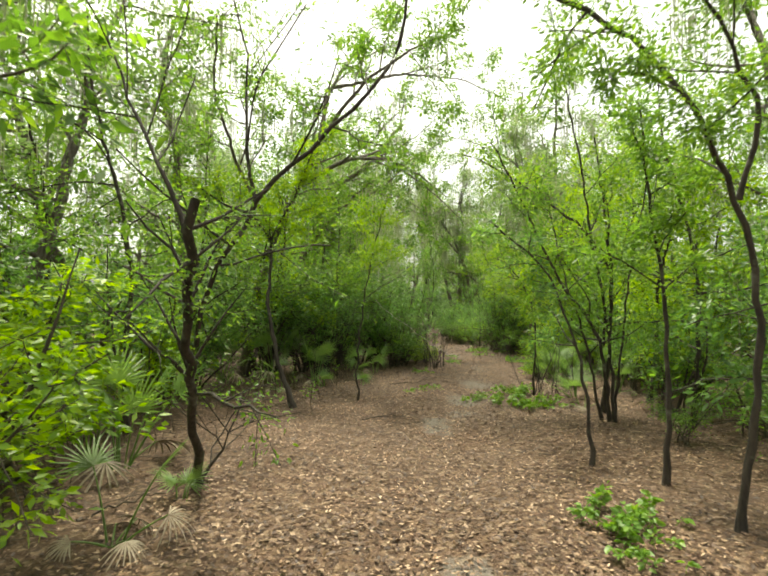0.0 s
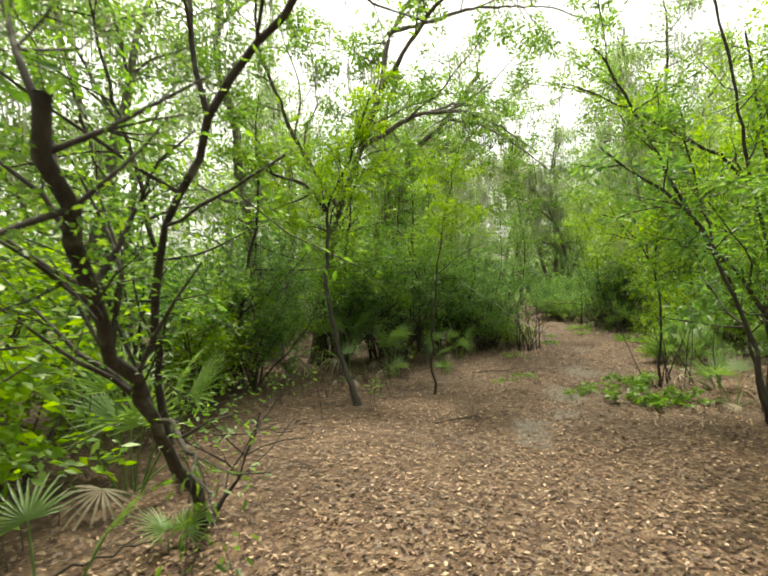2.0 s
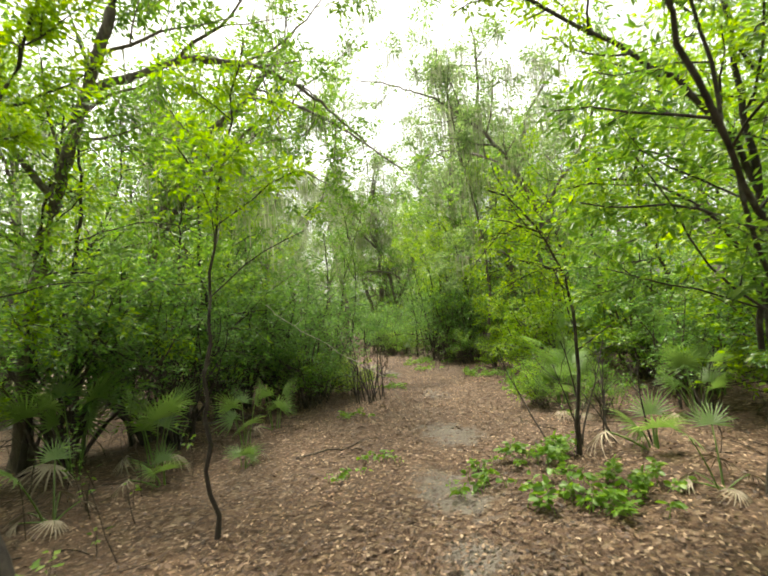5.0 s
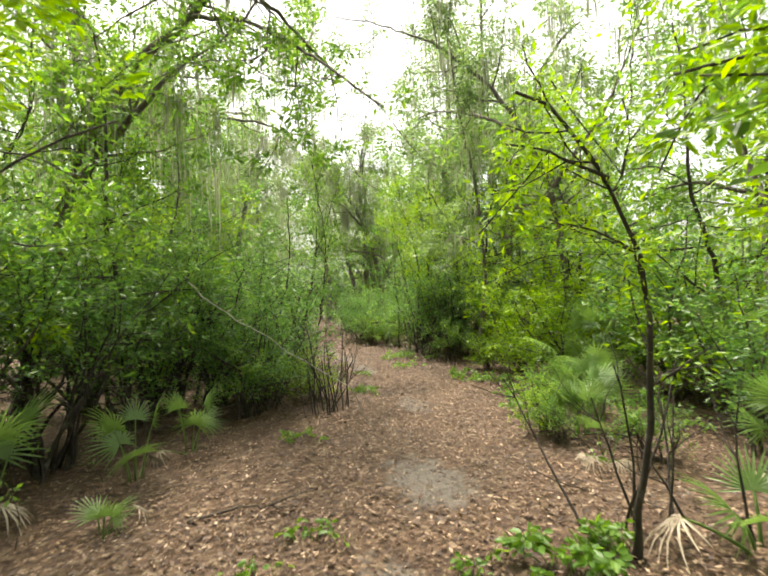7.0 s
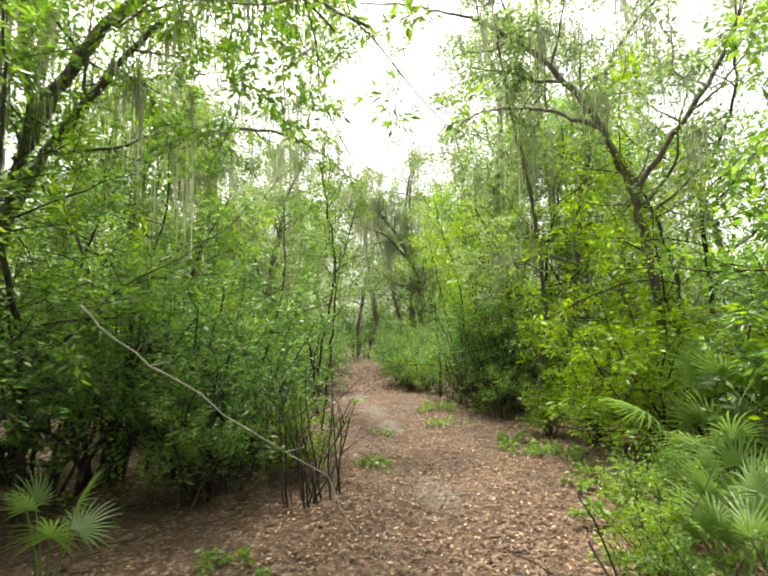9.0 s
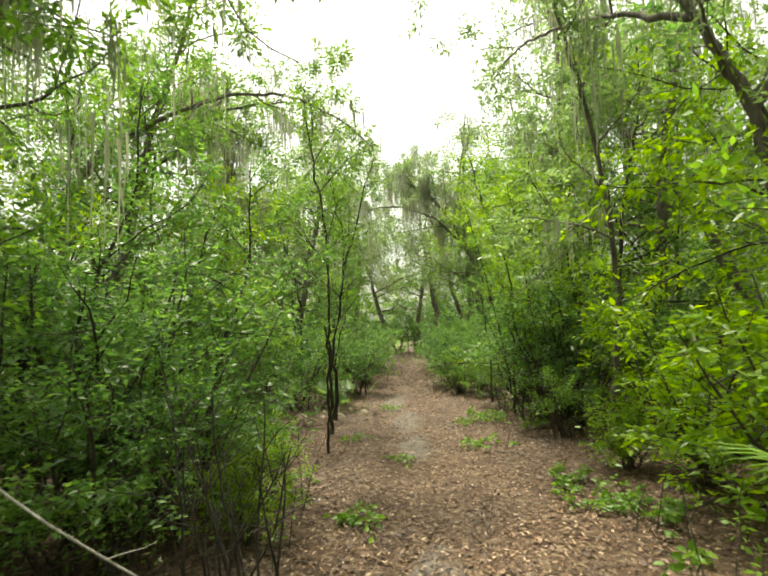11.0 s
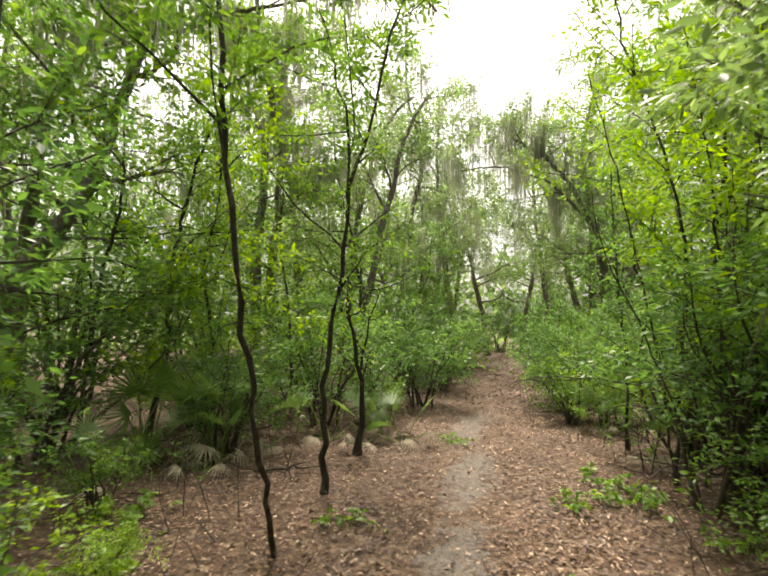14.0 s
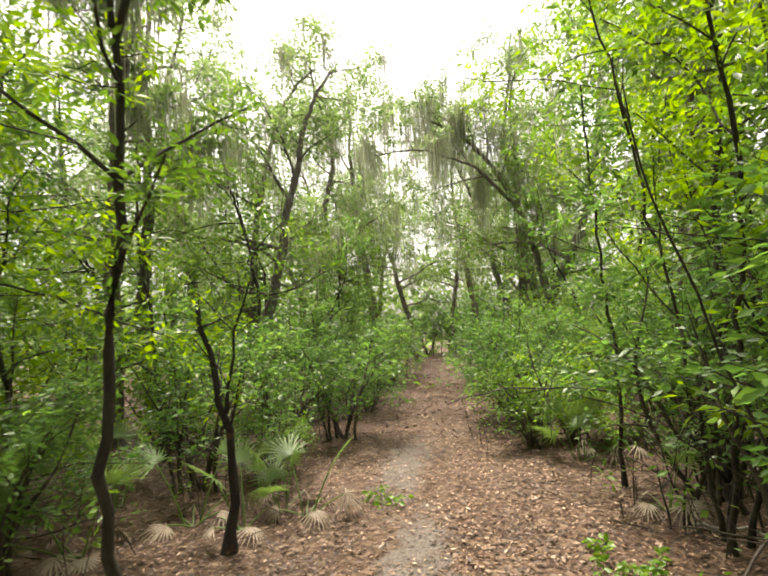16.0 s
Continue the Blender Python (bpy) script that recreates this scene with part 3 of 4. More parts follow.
make_tree(103, ((2.08, 4.97, -0.03), (2.10, 5.03, 0.48), (1.95, 5.07, 1.32), (1.66, 5.11, 2.03), (1.12, 5.17, 2.5)), 0.022, 6, 900, 0.055, LEAF_SHRUB, BARK_DARK, "thin leaning sapling with few leaves", "sapling", 0.008, 0.7, 0.35, 2, 4)
make_tree(104, ((3.18, 6.98, -0.03), (3.01, 6.78, 1.11), (2.34, 6.59, 1.97), (1.77, 6.39, 3.05), (1.35, 6.21, 3.70)), 0.028, 11, 10000, 0.055, LEAF_OAK, BARK_DARK,
          "clump of dark leaning stems under one green crown", "oak_tree", 0.01, 1.3, 0.3, 2, 5,
          extra=((((3.25, 6.98, -0.02), (3.11, 6.84, 1.38), (2.86, 6.72, 2.45), (2.62, 6.58, 3.77), (2.39, 6.46, 4.73), (2.2, 6.4, 5.6)), 0.026, 0.008), (((3.3, 7.1, -0.02), (3.4, 7.0, 1.3), (3.5, 6.8, 2.6), (3.7, 6.6, 3.8)), 0.022, 0.008), (((3.1, 7.05, -0.02), (2.8, 6.9, 1.2), (2.4, 6.7, 2.2), (2.2, 6.6, 3.2)), 0.022, 0.008)), low=1.3)
make_tree(105, ((3.36, 7.6, -0.03), (3.50, 7.58, 1.24), (3.51, 7.55, 2.19), (3.13, 7.55, 2.77), (2.81, 7.61, 3.05), (2.40, 7.74, 3.39), (1.98, 7.88, 3.74), (1.57, 8.01, 4.02)), 0.038, 10, 5200, 0.052, LEAF_BRIGHT, BARK_DARK,
          "dark oak with a long limb arching over the trail", "oak_tree", 0.012, 1.2, 0.45, 2, 4, extra=((((3.4, 7.6, 1.0), (3.38, 7.5, 1.4), (3.29, 7.54, 1.79), (3.00, 7.67, 2.14), (2.63, 7.82, 2.35), (2.24, 7.98, 2.27)), 0.022, 0.006), (((3.5, 7.55, 2.1), (3.4, 7.5, 3.0), (3.2, 7.4, 4.2)), 0.03, 0.01)), low=2.0)
make_tree(106, ((2.53, 4.47, -0.03), (2.56, 4.44, 0.82), (2.50, 4.39, 1.88), (2.35, 4.36, 2.58), (2.30, 4.34, 3.3)), 0.028, 8, 2200, 0.06, LEAF_OAK, BARK_DARK, "thin grey sapling with a light crown", "sapling", 0.009, 0.9, 0.5, 2, 4)
make_tree(107, ((-1.41, 7.82, -0.03), (-1.73, 8.07, 0.69), (-1.98, 8.30, 1.65), (-1.97, 8.51, 2.27), (-1.98, 8.49, 2.80), (-1.74, 8.44, 3.16), (-1.44, 8.38, 3.7), (-1.2, 8.3, 4.4)), 0.046, 11, 8000, 0.058, LEAF_BRIGHT, BARK_DARK,
          "crooked forked dark oak with bright green leaves", "oak_tree", 0.012, 1.3, 0.55, 2, 5, extra=((((-1.98, 8.49, 2.75), (-2.13, 8.47, 3.09), (-2.30, 8.45, 3.20), (-2.87, 8.50, 3.38), (-3.4, 8.5, 3.8)), 0.04, 0.01),), low=2.4)
make_tree(108, ((-0.44, 8.42, -0.03), (-0.45, 8.33, 0.84), (-0.29, 8.19, 2.05), (-0.15, 8.08, 2.70), (0.05, 7.97, 3.4)), 0.018, 9, 3400, 0.05, LEAF_BRIGHT, BARK_DARK, "thin dark sapling with bright yellow-green leaves", "sapling", 0.006, 1.0, 0.5, 2, 4, low=2.2)
make_tree(109, ((2.72, 8.97, -0.03), (2.68, 8.82, 0.5), (2.70, 8.72, 1.08), (2.64, 8.66, 1.5), (2.48, 8.62, 1.95), (2.33, 8.6, 2.22), (2.13, 8.6, 2.38), (1.95, 8.6, 2.46)), 0.021, 9, 1900, 0.04, LEAF_BRIGHT, BARK_DARK,
          "slender crooked sapling arching towards the trail", "sapling", 0.008, 0.6, 0.4, 2, 4, extra=((((2.42, 8.61, 2.06), (2.25, 8.6, 2.12), (2.05, 8.58, 2.2), (1.85, 8.56, 2.2)), 0.01, 0.004), (((2.45, 8.62, 2.0), (2.52, 8.6, 2.2), (2.62, 8.56, 2.4)), 0.008, 0.004)), low=1.0)
make_tree(110, ((-3.4, 15.3, -0.05), (-3.0, 15.1, 1.2), (-2.7, 14.95, 2.3), (-2.40, 14.77, 3.33), (-1.96, 14.55, 4.30), (-1.56, 14.45, 4.84), (-1.1, 14.35, 5.4), (-0.55, 14.2, 5.7), (-0.1, 14.1, 6.2), (0.5, 13.9, 6.9)), 0.15, 14, 10500, 0.088, LEAF_OAK, BARK_GREY,
          "old leaning live oak hung with grey moss", "live_oak", 0.05, 2.2, 0.5, 3, 4,
          extra=((((-2.5, 14.9, 3.1), (-1.95, 14.7, 3.9), (-1.5, 14.5, 4.25), (-0.9, 14.3, 4.9), (-0.3, 14.1, 5.3)), 0.08, 0.03), (((-0.4, 14.2, 5.9), (0.45, 13.3, 5.4), (1.05, 12.7, 4.8), (1.55, 12.1, 4.15), (1.95, 11.65, 3.61)), 0.04, 0.01), (((-1.96, 14.5, 4.3), (-2.1, 14.4, 5.3), (-1.9, 14.3, 6.8)), 0.06, 0.02)), moss=75, moss_len=0.95, low=3.2)
make_tree(111, ((4.77, 16.47, -0.03), (4.91, 16.36, 1.03), (4.98, 16.25, 1.89), (4.90, 16.14, 2.59), (4.82, 16.03, 3.29), (4.69, 15.92, 3.91), (4.45, 15.79, 4.8), (4.3, 15.7, 5.8), (4.2, 15.9, 7.6)), 0.044, 13, 7500, 0.075, LEAF_FAR_HAZE, BARK_GREY,
          "grey oak with thin crown and moss beside the trail", "oak_tree", 0.015, 1.7, 0.4, 2, 5, moss=26, moss_len=0.6, low=2.0, extra=((((4.9, 16.14, 2.5), (4.6, 16.2, 2.7), (4.3, 16.35, 2.8), (4.0, 16.5, 2.9)), 0.018, 0.006),))
make_tree(112, ((1.3, 17.0, -0.03), (1.40, 16.6, 0.72), (1.46, 16.4, 1.07), (1.54, 16.1, 1.7), (1.6, 15.85, 2.3), (1.6, 15.8, 2.9), (1.5, 15.8, 3.5), (1.4, 15.8, 4.2)), 0.021, 9, 1900, 0.05, LEAF_OAK, BARK_DARK, "slim dark sapling with a forked top", "sapling", 0.01, 1.1, 0.55, 2, 4, low=1.8)
make_tree(113, ((1.13, 18.18, -0.03), (1.18, 18.01, 0.84), (1.30, 17.88, 1.57), (1.45, 17.78, 2.06), (1.53, 17.64, 2.68), (1.75, 17.57, 3.09), (1.88, 17.48, 3.6), (2.10, 17.43, 4.2)), 0.03, 10, 2400, 0.05, LEAF_OAK, BARK_DARK,
          "slim dark sapling that forks above head height", "sapling", 0.008, 0.9, 0.4, 2, 4, extra=((((1.53, 17.62, 2.64), (1.58, 17.53, 2.97), (1.52, 17.46, 3.3), (1.4, 17.34, 3.9)), 0.014, 0.005),), low=1.0)
make_tree(114, ((0.94, 19.6, -0.03), (1.04, 19.55, 0.59), (1.02, 19.48, 0.97), (0.92, 19.42, 1.38), (0.88, 19.36, 1.79)), 0.045, 4, 260, 0.05, LEAF_BRIGHT, BARK_BURNT, "charred crooked stub with a few green sprouts", "burnt_stub", 0.016, 0.5, 0.45, 2, 3,
          extra=((((1.02, 19.47, 1.0), (1.14, 19.38, 1.51), (1.3, 19.32, 1.93)), 0.016, 0.006),))
make_tree(116, ((-5.0, 20.0, -0.05), (-4.7, 19.7, 1.8), (-4.29, 19.52, 3.74), (-4.09, 19.46, 4.77), (-3.80, 19.50, 5.18), (-3.43, 19.55, 5.72), (-2.92, 19.63, 6.33), (-2.2, 19.7, 7.2)), 0.16, 15, 14000, 0.092, LEAF_OAK, BARK_GREY,
          "leaning live oak hung with grey moss", "live_oak", 0.05, 2.6, 0.45, 3, 4, moss=90, moss_len=0.9, low=3.0, extra=((((-3.9, 19.5, 5.0), (-3.0, 19.3, 5.6), (-1.8, 19.0, 5.9), (-0.6, 18.8, 6.1), (0.6, 18.7, 5.9), (1.5, 18.8, 5.4), (2.0, 19.0, 4.9)), 0.07, 0.012), (((-3.4, 19.55, 5.7), (-2.2, 20.6, 6.6), (-0.8, 21.4, 7.2), (0.6, 22.0, 7.4)), 0.06, 0.015)))
make_tree(117, ((-2.9, 23.5, -0.05), (-2.75, 23.4, 1.5), (-2.68, 23.23, 2.94), (-2.50, 23.13, 4.33), (-2.42, 23.02, 5.52), (-2.19, 23.02, 6.10), (-2.42, 22.85, 7.01), (-2.6, 22.8, 8.5)), 0.16, 13, 8000, 0.11, LEAF_FAR_HAZE, BARK_GREY, "tall live oak draped with hanging moss", "live_oak", 0.05, 2.4, 0.5, 3, 4, moss=110, moss_len=1.1, low=3.5)
make_tree(118, ((4.06, 20.84, -0.03), (4.05, 20.64, 1.06), (3.95, 20.45, 1.81), (3.89, 20.31, 2.23), (3.85, 20.13, 3.4)), 0.02, 7, 1100, 0.055, LEAF_SHRUB, BARK_DARK, "thin straight sapling at the trail's edge", "sapling", 0.007, 0.7, 0.5, 2, 4, low=1.0)
make_tree(119, ((4.25, 19.5, -0.03), (4.27, 19.14, 1.38), (4.28, 18.95, 2.05), (4.15, 18.72, 2.69), (3.8, 18.4, 3.6), (3.6, 18.3, 4.4)), 0.02, 10, 6800, 0.05, LEAF_BRIGHT, BARK_DARK,
          "clump of thin stems with bright green foliage", "oak_tree", 0.008, 1.3, 0.4, 2, 5, extra=((((4.4, 19.6, -0.02), (4.6, 19.3, 1.4), (4.5, 18.9, 2.8), (4.2, 18.6, 4.2)), 0.018, 0.006), (((4.3, 19.7, -0.02), (4.1, 19.5, 1.4), (3.8, 19.2, 2.8), (3.5, 19.0, 4.0)), 0.016, 0.005), (((4.5, 19.5, -0.02), (4.9, 19.4, 1.4), (5.0, 19.2, 3.0), (4.8, 19.0, 4.6)), 0.018, 0.006)), low=2.1)

make_tree(120, ((-3.3, 11.6, -0.05), (-3.0, 11.3, 1.6), (-2.5, 10.9, 3.0), (-1.8, 10.3, 4.2), (-1.3, 9.9, 5.1), (-1.2, 10.2, 6.2), (-0.6, 10.8, 7.4)), 0.12, 14, 21000, 0.088, LEAF_OAK, BARK_GREY,
          "crooked live oak with limbs arching over the trail", "live_oak", 0.03, 2.2, 0.45, 3, 4,
          extra=((((-1.8, 10.3, 4.2), (-0.9, 10.9, 4.9), (0.0, 11.6, 5.2), (0.9, 12.4, 5.0), (1.7, 13.2, 4.6)), 0.06, 0.012), (((-1.3, 9.9, 5.1), (-0.4, 9.2, 5.9), (0.5, 8.7, 6.3), (1.4, 8.4, 6.5)), 0.05, 0.012), (((-2.4, 10.9, 3.1), (-3.0, 10.0, 4.4), (-3.2, 9.0, 5.6), (-2.9, 8.2, 6.6)), 0.05, 0.015), (((-0.9, 10.9, 4.9), (-0.1, 12.4, 5.6), (0.6, 14.0, 6.1), (1.4, 15.6, 6.3)), 0.04, 0.01), (((-1.2, 10.2, 6.2), (0.4, 11.5, 7.2), (2.0, 12.6, 7.6), (3.4, 13.4, 7.4)), 0.045, 0.01)), moss=22, moss_len=0.7, low=3.4)
make_tree(121, ((6.3, 15.2, -0.05), (6.1, 15.0, 1.8), (5.8, 14.9, 3.4), (5.3, 15.0, 4.7), (4.6, 15.3, 5.8), (3.9, 15.8, 6.6)), 0.1, 13, 9000, 0.09, LEAF_FAR_HAZE, BARK_GREY, "grey oak leaning over the trail with moss", "live_oak", 0.025, 2.2, 0.4, 3, 4,
          extra=((((5.8, 14.9, 3.4), (6.6, 14.2, 4.8), (7.0, 13.6, 6.2)), 0.05, 0.015), (((5.5, 15.0, 4.4), (5.0, 16.4, 5.4), (4.6, 17.8, 6.0), (4.2, 19.2, 6.2)), 0.045, 0.012), (((3.9, 15.8, 6.6), (2.8, 16.6, 7.4), (1.6, 17.2, 7.8)), 0.025, 0.008)), moss=40, moss_len=0.8, low=3.0)
make_tree(122, ((5.6, 30.0, -0.05), (5.4, 30.1, 2.0), (5.0, 30.2, 4.2), (4.3, 30.3, 6.0), (3.4, 30.4, 7.2), (2.4, 30.5, 7.9)), 0.15, 13, 6500, 0.13, LEAF_FAR_HAZE, BARK_GREY, "far live oak bent over the trail under long grey moss", "live_oak", 0.04, 2.6, 0.45, 3, 4,
          extra=((((4.8, 30.2, 4.8), (3.6, 29.6, 6.0), (2.2, 29.2, 6.5), (0.8, 29.0, 6.4)), 0.06, 0.015), (((3.8, 30.3, 6.7), (3.0, 31.4, 8.2), (2.0, 32.2, 9.2)), 0.06, 0.015)), moss=150, moss_len=1.7, low=3.4)

# ---- shrub kinds and their stand along both sides ----
GREEN_SHRUB = "dense green shrub with bare dark stems below"
YOUNG_SHRUB = "yellow-green leafy shrub at the trail's edge"
TALL_SHRUB = "tall green understorey tree with many small leaves"
rng_place = np.random.default_rng(77)
green_a = make_shrub(201, 2.3, 1.2, 5200, 0.07, LEAF_SHRUB, label=GREEN_SHRUB)
green_b = make_shrub(202, 2.8, 1.3, 5600, 0.075, LEAF_SHRUB, label=GREEN_SHRUB, stems=10)
green_c = make_shrub(203, 2.0, 1.1, 4600, 0.065, LEAF_OAK, label=GREEN_SHRUB, stems=8)
young = make_shrub(204, 2.2, 1.3, 5400, 0.07, LEAF_BRIGHT, label=YOUNG_SHRUB, bare=0.12)
thicket = make_shrub(205, 3.3, 1.3, 6200, 0.075, LEAF_SHRUB, label="dark green thicket on many thin bare stems", stems=14, bare=0.32, bark=BARK_DARK)
back = make_shrub(206, 3.4, 1.6, 4600, 0.11, LEAF_SHRUB, label=GREEN_SHRUB, stems=7)
mid_kinds = [make_tree(221 + k, tall_trunk(221 + k, h, 0.2), 0.05, 14, 4400, 0.095, mat, BARK_DARK, lab, "understorey_tree", 0.012, 2.5, 0.16, 2, 6, reach=0.17, angle=70, up=0.0, group="understorey trees", low=0.9, sides=6)
             for k, (h, mat, lab) in enumerate(((5.8, LEAF_OAK, TALL_SHRUB), (6.4, LEAF_SHRUB, TALL_SHRUB), (5.2, LEAF_BRIGHT, "tall yellow-green understorey tree with thin stems"), (6.2, LEAF_OAK, TALL_SHRUB)))]
placed = []


def stand(kinds, weights, depth, gap, size, y0, y1):
    """Sets plants along both edges, so many metres behind them."""
    for side in (-1, 1):
        y = y0 + rng_place.uniform(0, gap)
        while y < y1:
            x = (edge_l(y) - depth if side < 0 else edge_r(y) + depth) + rng_place.normal(0, 0.25)
            kind = kinds[int(rng_place.choice(len(kinds), p=weights))]
            placed.append((kind, x, y, rng_place.uniform(0, 6.28), size * rng_place.uniform(0.8, 1.2)))
            y += gap * rng_place.uniform(0.75, 1.25)


# shrubs whose place the walk shows well
placed += [(green_c, 3.9, 10.3, 0.0, 0.45), (green_a, 5.0, 10.1, 1.0, 0.8), (young, 5.8, 9.3, 2.0, 0.95), (green_b, 6.7, 8.5, 3.0, 1.0), (green_c, 5.6, 10.9, 4.0, 1.0), (young, -3.6, 7.4, 2.0, 1.0), (green_a, -4.7, 6.6, 3.0, 1.1),
           (young, 1.2, 14.1, 0.0, 0.42), (young, 1.0, 15.1, 1.0, 0.5), (young, 0.75, 16.2, 2.0, 0.3), (green_c, -0.4, 17.2, 2.0, 0.45), (green_a, 3.35, 25.5, 1.0, 0.65), (green_c, 0.75, 26.5, 1.0, 0.7),
           (young, -2.65, 2.75, 0.4, 1.15), (green_c, 4.6, 6.2, 0.3, 0.7), (green_a, 4.4, 7.6, 1.4, 0.75), (green_c, 3.9, 4.6, 2.4, 0.6), (green_a, 4.9, 4.9, 3.2, 0.9), (mid_kinds[3], 4.3, 6.9, 0.5, 0.8), (mid_kinds[1], 4.1, 3.6, 2.2, 0.8), (green_c, 3.5, 5.8, 5.0, 0.4), (young, -3.3, 4.3, 2.0, 1.2), (young, -2.9, 1.3, 3.0, 1.3),
           (thicket, -2.0, 12.2, 1.0, 0.9), (thicket, -4.3, 9.6, 2.2, 1.0), (thicket, -1.5, 11.9, 4.0, 0.85), (thicket, -3.0, 12.0, 3.0, 1.0), (young, -3.9, 8.4, 5.0, 1.05), (green_b, -3.4, 8.9, 0.5, 0.8),
           (green_a, 0.35, 13.75, 0.3, 0.8), (green_c, 0.25, 13.35, 1.3, 0.75), (thicket, -0.3, 14.7, 2.5, 0.95), (thicket, -1.0, 14.3, 3.6, 1.0), (thicket, -2.2, 14.6, 5.1, 1.05), (green_c, 0.5, 15.0, 1.0, 0.8),
           (young, 5.3, 13.9, 0.2, 1.1), (young, 5.1, 15.1, 1.9, 0.95), (young, 6.2, 12.6, 3.3, 1.3), (young, 6.4, 14.6, 4.4, 1.3), (young, 6.9, 11.4, 5.0, 0.9), (green_c, 5.9, 11.6, 2.2, 0.8), (green_c, 4.35, 12.2, 1.1, 0.36), (young, 3.5, 11.35, 0.6, 0.36), (green_c, 3.45, 10.95, 2.6, 0.34), (green_c, 4.0, 11.9, 3.1, 0.5), (thicket, 5.0, 18.7, 1.7, 0.95), (young, 4.65, 15.6, 0.4, 0.42), (mid_kinds[1], -1.7, 20.3, 0.9, 0.75), (mid_kinds[0], -2.7, 19.1, 2.9, 0.85), (mid_kinds[0], 5.0, 21.0, 1.4, 0.95), (mid_kinds[3], 5.8, 18.0, 3.6, 1.0), (mid_kinds[2], 5.2, 19.0, 0.8, 0.85),
           (green_b, 0.4, 14.4, 2.9, 0.85), (mid_kinds[1], 0.6, 14.75, 2.6, 0.55), (mid_kinds[2], -1.3, 15.2, 0.0, 0.8), (mid_kinds[0], -1.2, 13.2, 1.0, 0.85), (mid_kinds[1], -2.9, 17.4, 1.0, 0.9), (mid_kinds[3], -3.2, 6.2, 1.0, 0.85), (mid_kinds[0], -2.6, 11.4, 2.0, 0.85), (mid_kinds[2], 4.6, 8.6, 2.0, 0.85), (mid_kinds[0], 5.6, 5.5, 2.0, 1.0), (green_a, -0.3, 15.7, 1.2, 0.7), (green_c, -1.4, 16.6, 4.0, 0.75), (green_c, 4.45, 17.3, 0.9, 0.7), (green_a, 5.0, 17.9, 2.0, 0.95),
           (green_c, 0.6, 21.4, 2.0, 0.55), (green_a, 0.35, 22.4, 2.7, 0.8), (green_c, 3.5, 22.3, 1.7, 0.8), (green_a, 3.75, 23.8, 4.0, 0.85)]
stand([green_a, green_b, green_c, young], (0.3, 0.3, 0.2, 0.2), 0.65, 2.0, 0.82, 17.5, 34)
stand([green_a, green_b, young], (0.4, 0.35, 0.25), 2.3, 2.4, 1.1, 0, 34)
stand(mid_kinds, (0.25, 0.25, 0.25, 0.25), 2.2, 3.0, 0.92, 0, 34)
stand(mid_kinds, (0.25, 0.25, 0.2, 0.3), 5.0, 5.0, 1.15, -2, 36)
placed += [(back, 3.4, 49, 0.0, 1.3), (back, 4.6, 50, 1.0, 1.4), (back, 2.3, 51, 2.0, 1.4), (back, 5.8, 52, 3.0, 1.5), (back, 1.0, 49, 4.0, 1.4)]
stand([back], (1.0,), 7.5, 5.2, 1.3, -4, 38)
used = set()
for kind, x, y, turn, size in placed:
    if kind in used:
        again(kind, x, y, turn, size)
    else:
        used.add(kind)
        put(kind, x, y, turn, size)

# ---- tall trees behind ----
canopy_kinds = [make_tree(301 + k, tall_trunk(301 + k, 9.5 + 1.2 * k), 0.16 + 0.02 * k, 13, 5200, 0.165, LEAF_FAR_HAZE if k % 2 else LEAF_OAK, BARK_GREY, "tall oak hung with grey moss behind the undergrowth", "tall_oak", 0.03, 3.9, 0.26, 2, 7,
                          moss=(30, 55, 26, 55)[k], moss_len=1.6, reach=0.35, angle=66, up=0.0, group="tall oaks of the woodland", low=2.5) for k in range(4)]
first = set()
for k in range(32):
    side = -1 if k % 2 else 1
    y = -2 + (k // 2) * 2.7 + rng_place.uniform(-0.6, 0.6)
    d = 6.5 + (k * 7919 % 11) * 0.8 + rng_place.uniform(0, 1.0)
    x = edge_l(y) - d if side < 0 else edge_r(y) + d
    kind = canopy_kinds[int(rng_place.integers(0, 4))]
    m = (x, y, rng_place.uniform(0, 6.28), rng_place.uniform(0.8, 1.15))
    if kind in first:
        again(kind, *m)
    else:
        first.add(kind)
        put(kind, *m)
